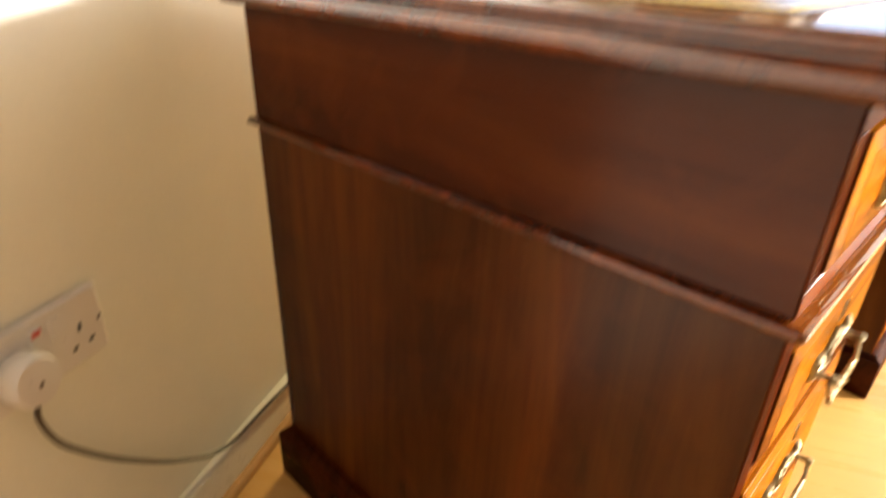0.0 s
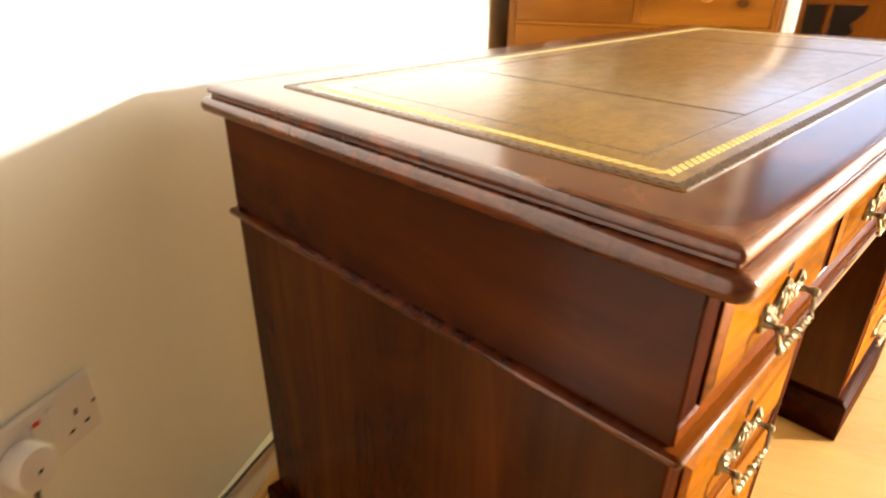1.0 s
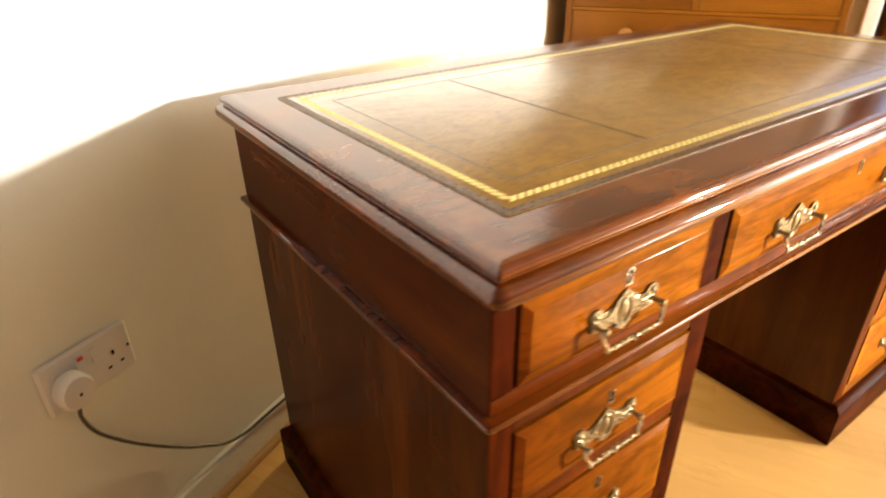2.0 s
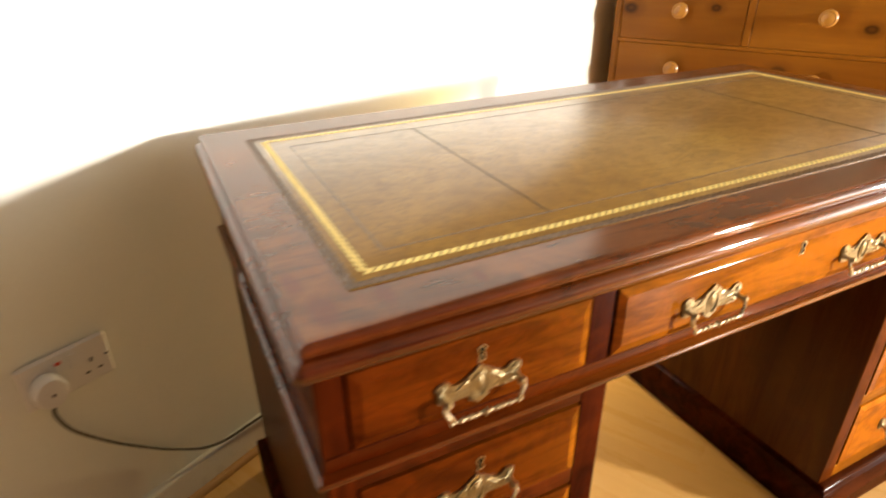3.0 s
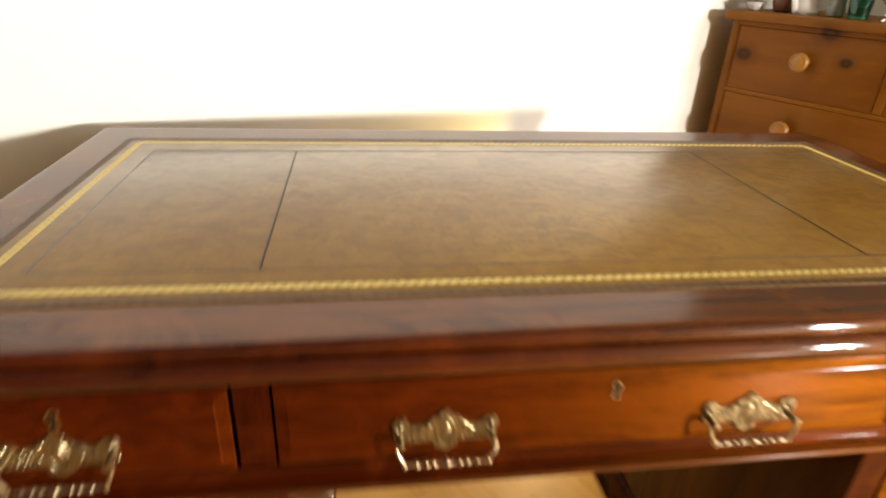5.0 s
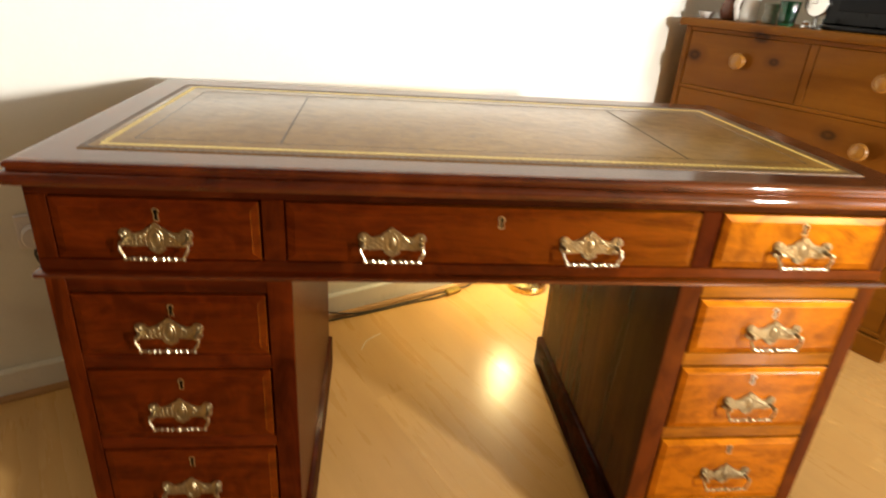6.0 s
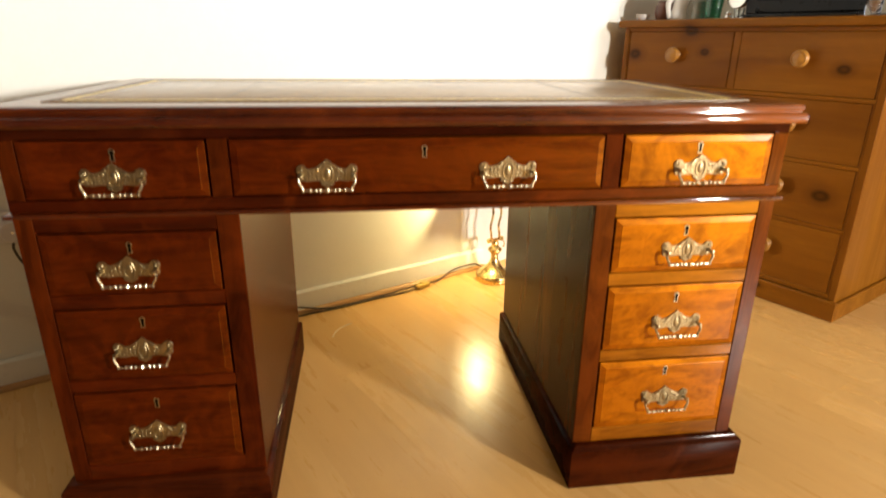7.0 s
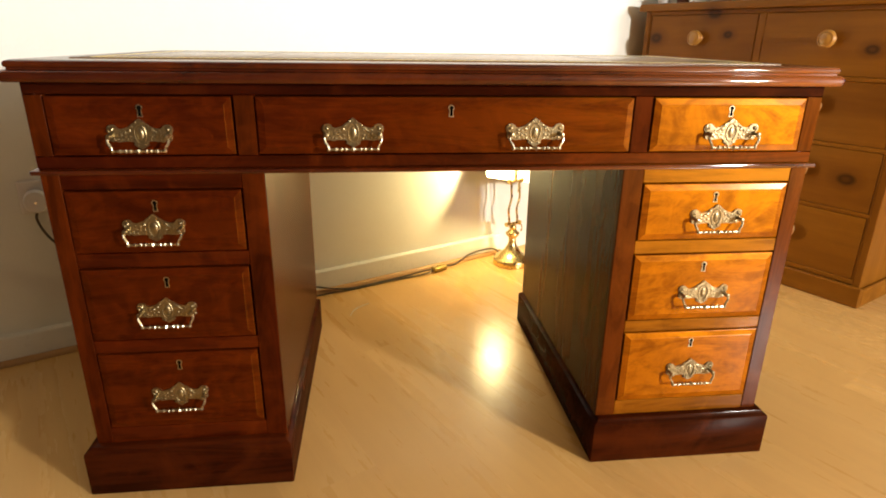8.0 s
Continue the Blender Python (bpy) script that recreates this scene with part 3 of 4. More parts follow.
part("edge_band", rim(LX0, LX1, LY0, LY1, 0.0005, 0.0105, ZL - 0.0006, ZL + 0.0002), BAND, skin, "brown band stamped along the leather's edge", 0)
for inset in (0.0016, 0.0094):
    part("edge_tooling", dashes(LX0 + inset, LX1 - inset, LY0 + inset, LY1 - inset, 0.0021, 0.0118, 0.0034, 0.0005), TOOLED_GLOSS, skin, "row of dark glossy stamped dashes", 60)
IX0, IX1, IY0, IY1 = 0.1345, 1.2355, 0.1375, 0.5405
inner = dashes(IX0, IX1, IY0, IY1, 0.0024, 0.0060, 0.0030, 0.0004, 0.0012)
part("inner_tooling", inner, TOOLED_GLOSS, skin, "dark stamped line", 60)
for x in (0.349, 1.019):
    part("dividing_tooling", Shape().box(x - 0.0011, x + 0.0011, IY0, IY1, ZL - 0.0005, ZL + 0.0005, 0.0004), TOOLED, skin)

# upper case: sides, back, floor and the front frame of rails and stiles
FRONT = 0.028
CX0, CX1, CB = 0.020, 1.350, 0.672
Z0, Z1 = 0.6285, 0.7635
part("case_side", Shape().box(CX0, CX0 + 0.02, FRONT + 0.0005, CB, Z0, Z1), MAHOGANY_Y, desk)
part("case_side", Shape().box(CX1 - 0.02, CX1, FRONT + 0.0005, CB, Z0, Z1), MAHOGANY_Y, desk)
part("case_back", Shape().box(CX0 + 0.0205, CX1 - 0.0205, CB - 0.02, CB - 0.001, Z0, Z1), MAHOGANY_X, desk)
part("case_floor", Shape().box(CX0 + 0.0205, CX1 - 0.0205, FRONT + 0.03, CB - 0.0205, Z0, Z0 + 0.012), MAHOGANY_X, desk)
RZ0, RZ1 = 0.648, 0.7455
# Upper rail borrows the darker plinth wood for the shade under the overhang.
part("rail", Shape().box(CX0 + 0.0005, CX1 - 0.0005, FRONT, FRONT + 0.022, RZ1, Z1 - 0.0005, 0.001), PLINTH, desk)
part("rail", Shape().box(CX0 + 0.0005, CX1 - 0.0005, FRONT, FRONT + 0.022, Z0 + 0.0005, RZ0, 0.001), RAIL, desk)
TOPROW = ((0.048, 0.334), (0.366, 1.004), (1.036, 1.322))
for a, b in ((CX0 + 0.0005, 0.048), (0.334, 0.366), (1.004, 1.036), (1.322, CX1 - 0.0005)):
    part("stile", Shape().box(a, b, FRONT + 0.0003, FRONT + 0.022, RZ0 + 0.0003, RZ1 - 0.0003, 0.001), LIT_FRAME if a > 1.3 else MAHOGANY, desk)
# waist moulding round the foot of the upper case
part("waist_moulding", rounded_slab([(0.006, 0.6195), (0.001, 0.6205), (0.0, 0.6235), (0.001, 0.6268), (0.005, 0.6282)], 0.010, 1.360, 0.017, 0.682, 0.006),
     MAHOGANY_X, desk, "thin mahogany bead")


def drawer_front(x0, x1, z0, z1):
    """A drawer with a raised field and bevelled margins; the box runs back behind it."""
    g = 0.0028
    x0, x1, z0, z1 = x0 + g, x1 - g, z0 + g, z1 - g
    y_edge, y_field, bevel = FRONT - 0.0017, FRONT - 0.0044, 0.0118

    def loop(d, y):
        return [(x0 + d, y, z0 + d), (x1 - d, y, z0 + d), (x1 - d, y, z1 - d), (x0 + d, y, z1 - d)]
    s = Shape().rings([loop(0.004, FRONT + 0.5), loop(0.004, FRONT + 0.03), loop(0, FRONT + 0.025), loop(0, y_edge + 0.0010), loop(0.0003, y_edge + 0.0003), loop(0.0010, y_edge),
                       loop(bevel - 0.0008, y_field + 0.0004), loop(bevel, y_field)])
    return s, y_field


def escutcheon(x, y, z):
    """A keyhole plate: a round head on a splayed tail, with a dark hole."""
    def outline(r, w0, w1, tail):
        pts = [(x + r * math.cos(radians(a)), z + 0.0045 + r * math.sin(radians(a))) for a in range(-50, 231, 20)]
        return pts + [(x - w0, z - 0.002), (x - w1, z - tail), (x + w1, z - tail), (x + w0, z - 0.002)]
    rim_ = Shape().plate(outline(0.0050, 0.0032, 0.0042, 0.0103), y - 0.0011, y + 0.001, 0.0006)
    hole = Shape().plate(outline(0.0034, 0.0019, 0.0027, 0.0088), y - 0.0014, y + 0.0005, 0.0003)
    return rim_, hole


PLATE_HALF = [(0.0, 0.0225), (0.003, 0.0210), (0.0055, 0.0175), (0.0085, 0.0155), (0.0125, 0.0140), (0.016, 0.0105), (0.022, 0.0078), (0.029, 0.0062), (0.0335, 0.0072),
              (0.0360, 0.0110), (0.0400, 0.0132), (0.0462, 0.0125), (0.0500, 0.0085), (0.0505, 0.0030), (0.0480, -0.0015), (0.0488, -0.0065),
              (0.0470, -0.0120), (0.0425, -0.0145), (0.0385, -0.0130), (0.0350, -0.0150), (0.0290, -0.0142), (0.0200, -0.0132), (0.0125, -0.0140), (0.0100, -0.0165),
              (0.0118, -0.0190), (0.0080, -0.0215), (0.0050, -0.0232), (0.0, -0.0262)]


def handle_parts(x, y, z):
    """A cast back plate with ears and an oval boss, and a turned bar hung on two arms."""
    outline = [(x + px, z + pz) for px, pz in PLATE_HALF] + [(x - px, z + pz) for px, pz in reversed(PLATE_HALF[1:-1])]
    s = Shape().plate(outline, y - 0.0028, y + 0.0008, 0.0007)
    ring = [(x + 0.0088 * math.cos(a), y - 0.0033, z - 0.002 + 0.0150 * math.sin(a)) for a in [2 * math.pi * i / 24 for i in range(25)]]
    s.tube(ring, 0.0012, 6)
    s.ball((x, y - 0.0026, z - 0.002), 0.0058, 0.0022, 0.0098, 12)
    rnd = random.Random(5)
    for sx in (-1, 1):
        for bx, bz, br in ((0.017, 0.004, 0.0034), (0.0235, 0.0005, 0.0028), (0.0295, -0.003, 0.0026), (0.0165, -0.0055, 0.0026), (0.0235, -0.0062, 0.0022),
                           (0.0125, 0.010, 0.0024), (0.0052, 0.0170, 0.0020), (0.006, -0.0195, 0.0022), (0.0300, 0.0022, 0.0020), (0.0350, -0.0095, 0.0026),
                           (0.0295, -0.0105, 0.0024), (0.0205, -0.0102, 0.0022), (0.0155, -0.0112, 0.0020), (0.0405, -0.0105, 0.0030), (0.0460, -0.0085, 0.0022), (0.0465, 0.0085, 0.0022)):
            s.ball((x + sx * bx, y - 0.0024, z + bz), br * rnd.uniform(0.9, 1.4), 0.0016, br, 8)
        s.ball((x + sx * 0.0425, y - 0.0026, z + 0.0055), 0.0034, 0.0036, 0.0032, 10)
        curl = [(x + sx * (0.0425 + (0.0066 - 0.00035 * k) * math.cos(0.42 * k - 2.2)), y - 0.0034, z + 0.0052 + (0.0066 - 0.00035 * k) * math.sin(0.42 * k - 2.2)) for k in range(15)]
        s.tube(curl, 0.0013, 6)
        leaf = [(x + sx * (0.0115 + 0.0235 * q), y - 0.0036, z + 0.0085 - 0.0105 * q + 0.0022 * math.sin(7.5 * q)) for q in [k / 9 for k in range(10)]]
        s.tube(leaf, 0.0009, 5)
        s.lathe((x + sx * 0.0430, y - 0.0002, z - 0.0040), [(0.0046, 0.0), (0.0040, 0.004), (0.0026, 0.008), (0.0030, 0.012), (0.0044, 0.015), (0.0036, 0.0185),
                                                            (0.0012, 0.0195)], 10, pose(0, 0, 0, 90))
    bail = Shape()
    arm = [(0.0440, -0.0130, -0.0040), (0.0462, -0.0150, -0.0090), (0.0448, -0.0168, -0.0150), (0.0412, -0.0178, -0.0210), (0.0400, -0.0180, -0.0250)]
    for sx in (-1, 1):
        bail.tube(bezier([(x + sx * a, y + b, z + c) for a, b, c in arm], 4), 0.0021, 8)
        bail.ball((x + sx * 0.0395, y - 0.0180, z - 0.0262), 0.0033, n=8)
    xs = np.linspace(-0.038, 0.038, 57)
    radii = []
    for v in xs:
        bead_ = max(math.exp(-((abs(v) - c) / 0.0016) ** 2) for c in (0.0, 0.012, 0.019, 0.028))
        radii.append(0.0018 + 0.0017 * bead_ + (0.0012 * math.exp(-(v / 0.004) ** 2)))
    bail.tube([(x + float(v), y - 0.0180, z - 0.0262) for v in xs], radii, 8)
    return s, bail


def drawer(x0, x1, z0, z1, handles, handle_z, key_z, mat):
    s, y = drawer_front(x0, x1, z0, z1)
    d = part("drawer", s, mat, desk, "bevelled satin walnut drawer front", 8)
    for hx in handles:
        plate_, bail = handle_parts(hx, y, handle_z)
        part("back_plate", plate_, BRASS, d, "cast brass back plate")
        part("bail_handle", bail, STEEL_PIN, d, "turned brass drop handle")
    e, hole = escutcheon((x0 + x1) / 2, y, key_z)
    part("escutcheon", e, STEEL_PIN, d, "brass keyhole plate")
    part("keyhole", hole, KEYHOLE, d)


drawer(*TOPROW[0], RZ0, RZ1, (0.188,), 0.6865, 0.7215, VENEER)
drawer(*TOPROW[1], RZ0, RZ1, (0.5225, 0.8290), 0.6875, 0.7215, VENEER)
drawer(*TOPROW[2], RZ0, RZ1, (1.1835,), 0.6865, 0.7215, LIT_VENEER)

# pedestals
for side, (px0, px1, dx0, dx1) in enumerate(((0.021, 0.373, 0.050, 0.335), (0.997, 1.349, 1.036, 1.3185))):
    pt, pb = 0.6192, 0.1010
    yb = 0.672
    part("pedestal_side", Shape().box(px0, px0 + 0.018, FRONT + 0.0005, yb, pb, pt), PANEL, desk)
    part("pedestal_side", Shape().box(px1 - 0.018, px1, FRONT + 0.0005, yb, pb, pt), PANEL, desk)
    part("pedestal_back", Shape().box(px0 + 0.0185, px1 - 0.0185, yb - 0.016, yb - 0.001, pb, pt), MAHOGANY, desk)
    rows = ((0.482, 0.5935, 0.5305, 0.567), (0.3165, 0.4565, 0.3785, 0.430), (0.1335, 0.2925, 0.2075, 0.267))
    part("stile", Shape().box(px0 + 0.0005, dx0, FRONT, FRONT + 0.022, pb, pt - 0.0005, 0.001), LIT_FRAME if side else MAHOGANY, desk)
    part("stile", Shape().box(dx1, px1 - 0.0005, FRONT, FRONT + 0.022, pb, pt - 0.0005, 0.001), LIT_FRAME if side else MAHOGANY, desk)
    edges = [pt - 0.0005] + [e for row in rows for e in (row[1], row[0])] + [pb]
    for hi_, lo_ in zip(edges[::2], edges[1::2]):
        part("rail", Shape().box(dx0 + 0.0003, dx1 - 0.0003, FRONT + 0.0006, FRONT + 0.022, lo_, hi_, 0.001), LIT_RAIL if side else RAIL, desk)
    for zlo, zhi, hz, kz in rows:
        drawer(dx0, dx1, zlo, zhi, ((0.187, 1.183)[side],), hz, kz, LIT_VENEER if side else VENEER)
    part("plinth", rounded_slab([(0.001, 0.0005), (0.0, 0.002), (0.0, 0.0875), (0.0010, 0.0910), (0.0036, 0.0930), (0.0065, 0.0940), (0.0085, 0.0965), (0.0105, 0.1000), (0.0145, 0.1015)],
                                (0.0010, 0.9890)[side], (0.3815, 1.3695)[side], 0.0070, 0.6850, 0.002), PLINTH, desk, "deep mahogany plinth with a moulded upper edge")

# ---- pine chest of drawers ----
chest_place = room(2.100, -0.080)
CHEST = pose(chest_place.x, chest_place.y, 0, 0, 0, TURN - 90)
chest = thing("chest_of_drawers", "waxed pine chest of drawers with round wooden knobs", "chest of drawers", CHEST)
CW, CD = 0.992, 0.455
part("side_panel", Shape().box(0, 0.022, 0.0005, CD, 0.0, 0.9490), PINE_UP, chest)
part("side_panel", Shape().box(CW - 0.022, CW, 0.0005, CD, 0.0, 0.9490), PINE_UP, chest)
part("back_panel", Shape().box(0.0225, CW - 0.0225, CD - 0.014, CD - 0.002, 0.02, 0.948), PINE, chest)
part("top", rounded_slab([(0.006, 0.9495), (0.001, 0.951), (0.0, 0.955), (0.0005, 0.970), (0.004, 0.976), (0.009, 0.978)], -0.022, CW + 0.022, -0.024, CD, 0.008), PINE, chest,
     "pine top with a rounded edge")
rows = ((0.7365, 0.9340), (0.5270, 0.7225), (0.3170, 0.5130), (0.0900, 0.3030))
levels = [0.9490] + [v for a, b in rows for v in (b, a)] + [0.072]
for hi_, lo_ in zip(levels[::2], levels[1::2]):
    part("rail", Shape().box(0.0225, CW - 0.0225, 0.0, 0.024, lo_, hi_, 0.002), PINE, chest)
part("divider", Shape().box(0.482, 0.508, 0.0005, 0.024, rows[0][0] + 0.0004, rows[0][1] - 0.0004, 0.002), PINE_UP, chest)
part("stile", Shape().box(0.0225, 0.028, 0.0008, 0.024, 0.0725, 0.9335, 0.002), PINE_UP, chest)
part("stile", Shape().box(CW - 0.028, CW - 0.0225, 0.0008, 0.024, 0.0725, 0.9335, 0.002), PINE_UP, chest)
part("plinth", Shape().box(-0.014, CW + 0.014, -0.014, -0.0005, 0.0, 0.0718, 0.004).box(-0.014, -0.0005, 0.0, CD, 0.0, 0.066, 0.004)
     .box(CW + 0.0005, CW + 0.014, 0.0, CD, 0.0, 0.066, 0.004), PINE, chest, "plain pine plinth")
KNOB = [(0.015, -0.001), (0.0125, 0.004), (0.010, 0.010), (0.0115, 0.016), (0.0185, 0.019), (0.0215, 0.024), (0.0215, 0.029), (0.018, 0.034), (0.0165, 0.0345), (0.015, 0.0335),
        (0.009, 0.0365), (0.001, 0.0375)]
fronts = [(0.029, 0.4815, *rows[0], (0.256,)), (0.5085, 0.963, *rows[0], (0.734,))]
fronts += [(0.029, 0.963, a, b, (0.256, 0.734)) for a, b in rows[1:]]
for x0, x1, z0, z1, knobs in fronts:
    d = part("drawer", Shape().box(x0 + 0.0009, x1 - 0.0009, 0.0012, CD - 0.03, z0 + 0.0009, z1 - 0.0009, 0.0018), PINE, chest)
    for kx in knobs:
        part("knob", Shape().lathe((kx, 0.003, (z0 + z1) / 2 + 0.014), [(r * 1.32, h * 1.15) for r, h in KNOB], 28, pose(0, 0, 0, 90)), KNOB_WOOD, d, "turned wooden knob")

# ---- things on the chest ----


def on_chest(x, y, turn=0.0):
    return CHEST @ pose(x, y, 0.9783, 0, 0, turn)


single("trinket_dish", Shape().lathe((0, 0, 0), [(0.014, 0), (0.020, 0.004), (0.028, 0.018), (0.030, 0.024), (0.027, 0.023), (0.018, 0.008), (0.001, 0.006)]), CERAMIC,
       "small white china dish standing on the chest", "dish", on_chest(0.020, 0.08))
single("pottery_jar", Shape().lathe((0, 0, 0), [(0.030, 0), (0.036, 0.004), (0.043, 0.03), (0.041, 0.055), (0.033, 0.066), (0.034, 0.074), (0.029, 0.074), (0.028, 0.060), (0.001, 0.058)]), POT,
       "round brown glazed pottery jar standing on the chest", "jar", on_chest(0.098, 0.12))
figure = Shape()
ring = [2 * math.pi * i / 24 for i in range(24)]
figure.rings([[(ox + rx * math.cos(a), ry * math.sin(a), z) for a in ring] for z, rx, ry, ox in
              ((0, 0.036, 0.030, 0.0), (0.008, 0.039, 0.032, 0.0), (0.020, 0.034, 0.028, 0.0), (0.045, 0.030, 0.025, 0.004), (0.075, 0.031, 0.026, 0.010), (0.100, 0.028, 0.023, 0.018),
               (0.118, 0.019, 0.017, 0.027), (0.127, 0.016, 0.015, 0.032), (0.138, 0.024, 0.020, 0.037), (0.158, 0.028, 0.023, 0.040), (0.176, 0.021, 0.018, 0.041), (0.186, 0.006, 0.006, 0.041))])
figure.tube(bezier([(-0.012, -0.024, 0.090), (-0.026, -0.034, 0.064), (-0.020, -0.036, 0.030), (-0.014, -0.034, 0.006)], 5), [0.011] * 8 + [0.009] * 8, 10)
figure.tube(bezier([(0.040, -0.018, 0.096), (0.056, -0.030, 0.104), (0.064, -0.034, 0.128)], 5), 0.0085, 10)
for sx in (-1, 1):
    figure.ball((0.040 + sx * 0.017, 0.0, 0.180), 0.008, 0.006, 0.013, 10)
single("china_ornament", figure, CERAMIC, "tall glossy white china figure standing on the chest", "ornament", on_chest(0.172, 0.10, 0))
single("stone_ornament", Shape().lathe((0, 0, 0), [(0.020, 0), (0.024, 0.003), (0.026, 0.020), (0.022, 0.034), (0.023, 0.050), (0.028, 0.066), (0.026, 0.068), (0.019, 0.050), (0.001, 0.046)]),
       CERAMIC_GREY, "mottled grey ceramic cup standing on the chest", "cup", on_chest(0.262, 0.10))
single("green_tumbler", Shape().lathe((0, 0, 0), [(0.024, 0), (0.027, 0.003), (0.034, 0.078), (0.0335, 0.080), (0.032, 0.079), (0.026, 0.008), (0.001, 0.006)]), GREEN_GLASS,
       "green glass tumbler standing on the chest", "tumbler", on_chest(0.330, 0.09))
clock = thing("alarm_clock", "small round clock with a pale dial on a metal stand", "clock", on_chest(0.412, 0.11))
part("clock_case", Shape().lathe((0, 0.018, 0.078), [(0.030, -0.016), (0.036, -0.012), (0.039, 0.0), (0.039, 0.026), (0.041, 0.029), (0.039, 0.033), (0.035, 0.031)], 32, pose(0, 0, 0, 90)), SILVER, clock, "silver metal case")
part("dial", Shape().lathe((0, -0.011, 0.078), [(0.0345, 0.0), (0.0345, 0.0015), (0.001, 0.0016)], 32, pose(0, 0, 0, 90)), DIAL, clock, "pale greenish dial")
part("clock_hand", Shape().box(-0.001, 0.001, -0.0140, -0.0131, 0.077, 0.100, 0.0002), BLACK, clock)
part("clock_hand", Shape().box(-0.016, 0.001, -0.0150, -0.0142, 0.077, 0.079, 0.0002), BLACK, clock)
part("stand", Shape().lathe((0, 0.008, 0), [(0.022, 0), (0.024, 0.003), (0.020, 0.008), (0.007, 0.014), (0.006, 0.030), (0.009, 0.040)], 20), SILVER, clock, "turned metal stand")
single("silver_charm", Shape().rings([[(rx * math.cos(a), ry * math.sin(a), z) for a in [2 * math.pi * i / 16 for i in range(16)]] for z, rx, ry in
       ((0, 0.012, 0.012), (0.003, 0.016, 0.014), (0.010, 0.010, 0.009), (0.018, 0.013, 0.011), (0.024, 0.004, 0.004))]), SILVER,
       "tiny bright silver trinket on the chest's edge", "trinket", on_chest(0.432, 0.025))
single("small_glass", Shape().lathe((0, 0, 0), [(0.014, 0), (0.016, 0.002), (0.018, 0.034), (0.0165, 0.034), (0.0145, 0.005), (0.001, 0.004)]), CLEAR_GLASS,
       "small clear glass pot standing on the chest", "pot", on_chest(0.462, 0.04))
tv = thing("television", "small black television set standing on the chest", "television", on_chest(0.648, 0.10, -2))
part("cabinet", Shape().box(-0.205, 0.205, 0.0, 0.03, 0.015, 0.310, 0.006).box(-0.15, 0.15, 0.0305, 0.22, 0.03, 0.27, 0.03), BLACK, tv)
part("screen", Shape().box(-0.165, 0.180, -0.003, -0.0005, 0.060, 0.295, 0.0015), SCREEN, tv, "dark glossy screen")
part("foot", Shape().box(-0.20, 0.19, -0.03, 0.18, 0.0, 0.0145, 0.004), BLACK, tv)
single("glass_jar", Shape().lathe((0, 0, 0), [(0.018, 0), (0.022, 0.003), (0.023, 0.045), (0.016, 0.055), (0.017, 0.062), (0.0155, 0.062), (0.0145, 0.055), (0.0205, 0.044), (0.001, 0.006)]),
       CLEAR_GLASS, "little clear glass jar beside the television", "jar", on_chest(0.880, 0.06))

# ---- brass lamp on the floor behind the desk ----
LAMP = pose(1.078, 1.175, 0, 0, 0, TURN)
lamp = thing("bankers_lamp", "brass desk lamp with a green shade, lit, standing on the floor", "lamp", LAMP)
part("base", Shape().lathe((0, 0, 0), [(0.068, 0.0005), (0.071, 0.003), (0.0715, 0.022), (0.069, 0.026), (0.064, 0.029), (0.060, 0.034), (0.048, 0.042), (0.034, 0.053), (0.022, 0.070),
                                       (0.016, 0.082), (0.0145, 0.093)], 40), BRASS_BRIGHT, lamp, "round polished brass base")
part("stem", Shape().lathe((0, 0, 0), [(0.0145, 0.0935), (0.015, 0.100), (0.013, 0.104), (0.018, 0.111), (0.026, 0.120), (0.0275, 0.1245), (0.026, 0.129), (0.017, 0.136), (0.013, 0.143),
                                       (0.015, 0.150), (0.012, 0.1575)], 28), BRASS_BRIGHT, lamp)
SPOOL = [(0.004, -0.036), (0.009, -0.035), (0.009, -0.027), (0.006, -0.026), (0.006, 0.026), (0.009, 0.027), (0.009, 0.035), (0.004, 0.036)]
part("pivot", Shape().lathe((0, 0, 0.164), SPOOL, 16, pose(0, 0, 0, 0, 90, 0)), BRASS_BRIGHT, lamp, "brass pivot bar")
for sx in (-1, 1):
    bend = [(0.0, 0.167), (-0.002, 0.195), (-0.006, 0.223), (0.005, 0.262), (0.003, 0.302), (0.0, 0.329)]
    part("arm", Shape().tube(bezier([(sx * 0.020 + dx, 0, z) for dx, z in bend], 5), 0.0042, 10), BRASS_BRIGHT, lamp, "curved brass arm")
part("crossbar", Shape().lathe((0.0, 0, 0.332), SPOOL, 16, pose(0, 0, 0, 0, 90, 0)), BRASS_BRIGHT, lamp, "brass pivot bar")
part("pull_chain", Shape().tube([(0.006, -0.012, 0.330), (0.006, -0.012, 0.290)], 0.0026, 8), BRASS_BRIGHT, lamp)
part("lock_knob", Shape().tube(bezier([(0.030, -0.01, 0.160), (0.036, -0.012, 0.147), (0.034, -0.012, 0.132), (0.029, -0.012, 0.138)], 4), 0.0022, 8), BRASS_BRIGHT, lamp)
# a half-round trough along the wall, its mouth turned down and away from the wall, one end open
SHADE_TIP = pose(0.018, 0.0, 0.374, -56, 13.3, 0)
nn = 18


def trough(ry, rz, x0, x1):
    """A half tube with one rounded, closed end."""
    loops = []
    for x, k in ((x0, 1.0), (x1 - 0.02, 1.0), (x1 - 0.008, 0.95), (x1, 0.80)):
        loops.append([SHADE_TIP @ Vector((x, ry * k * math.cos(a), rz * k * math.sin(a))) for a in [math.pi * i / nn for i in range(nn + 1)]])
    return Shape().rings(loops, False, False, True)


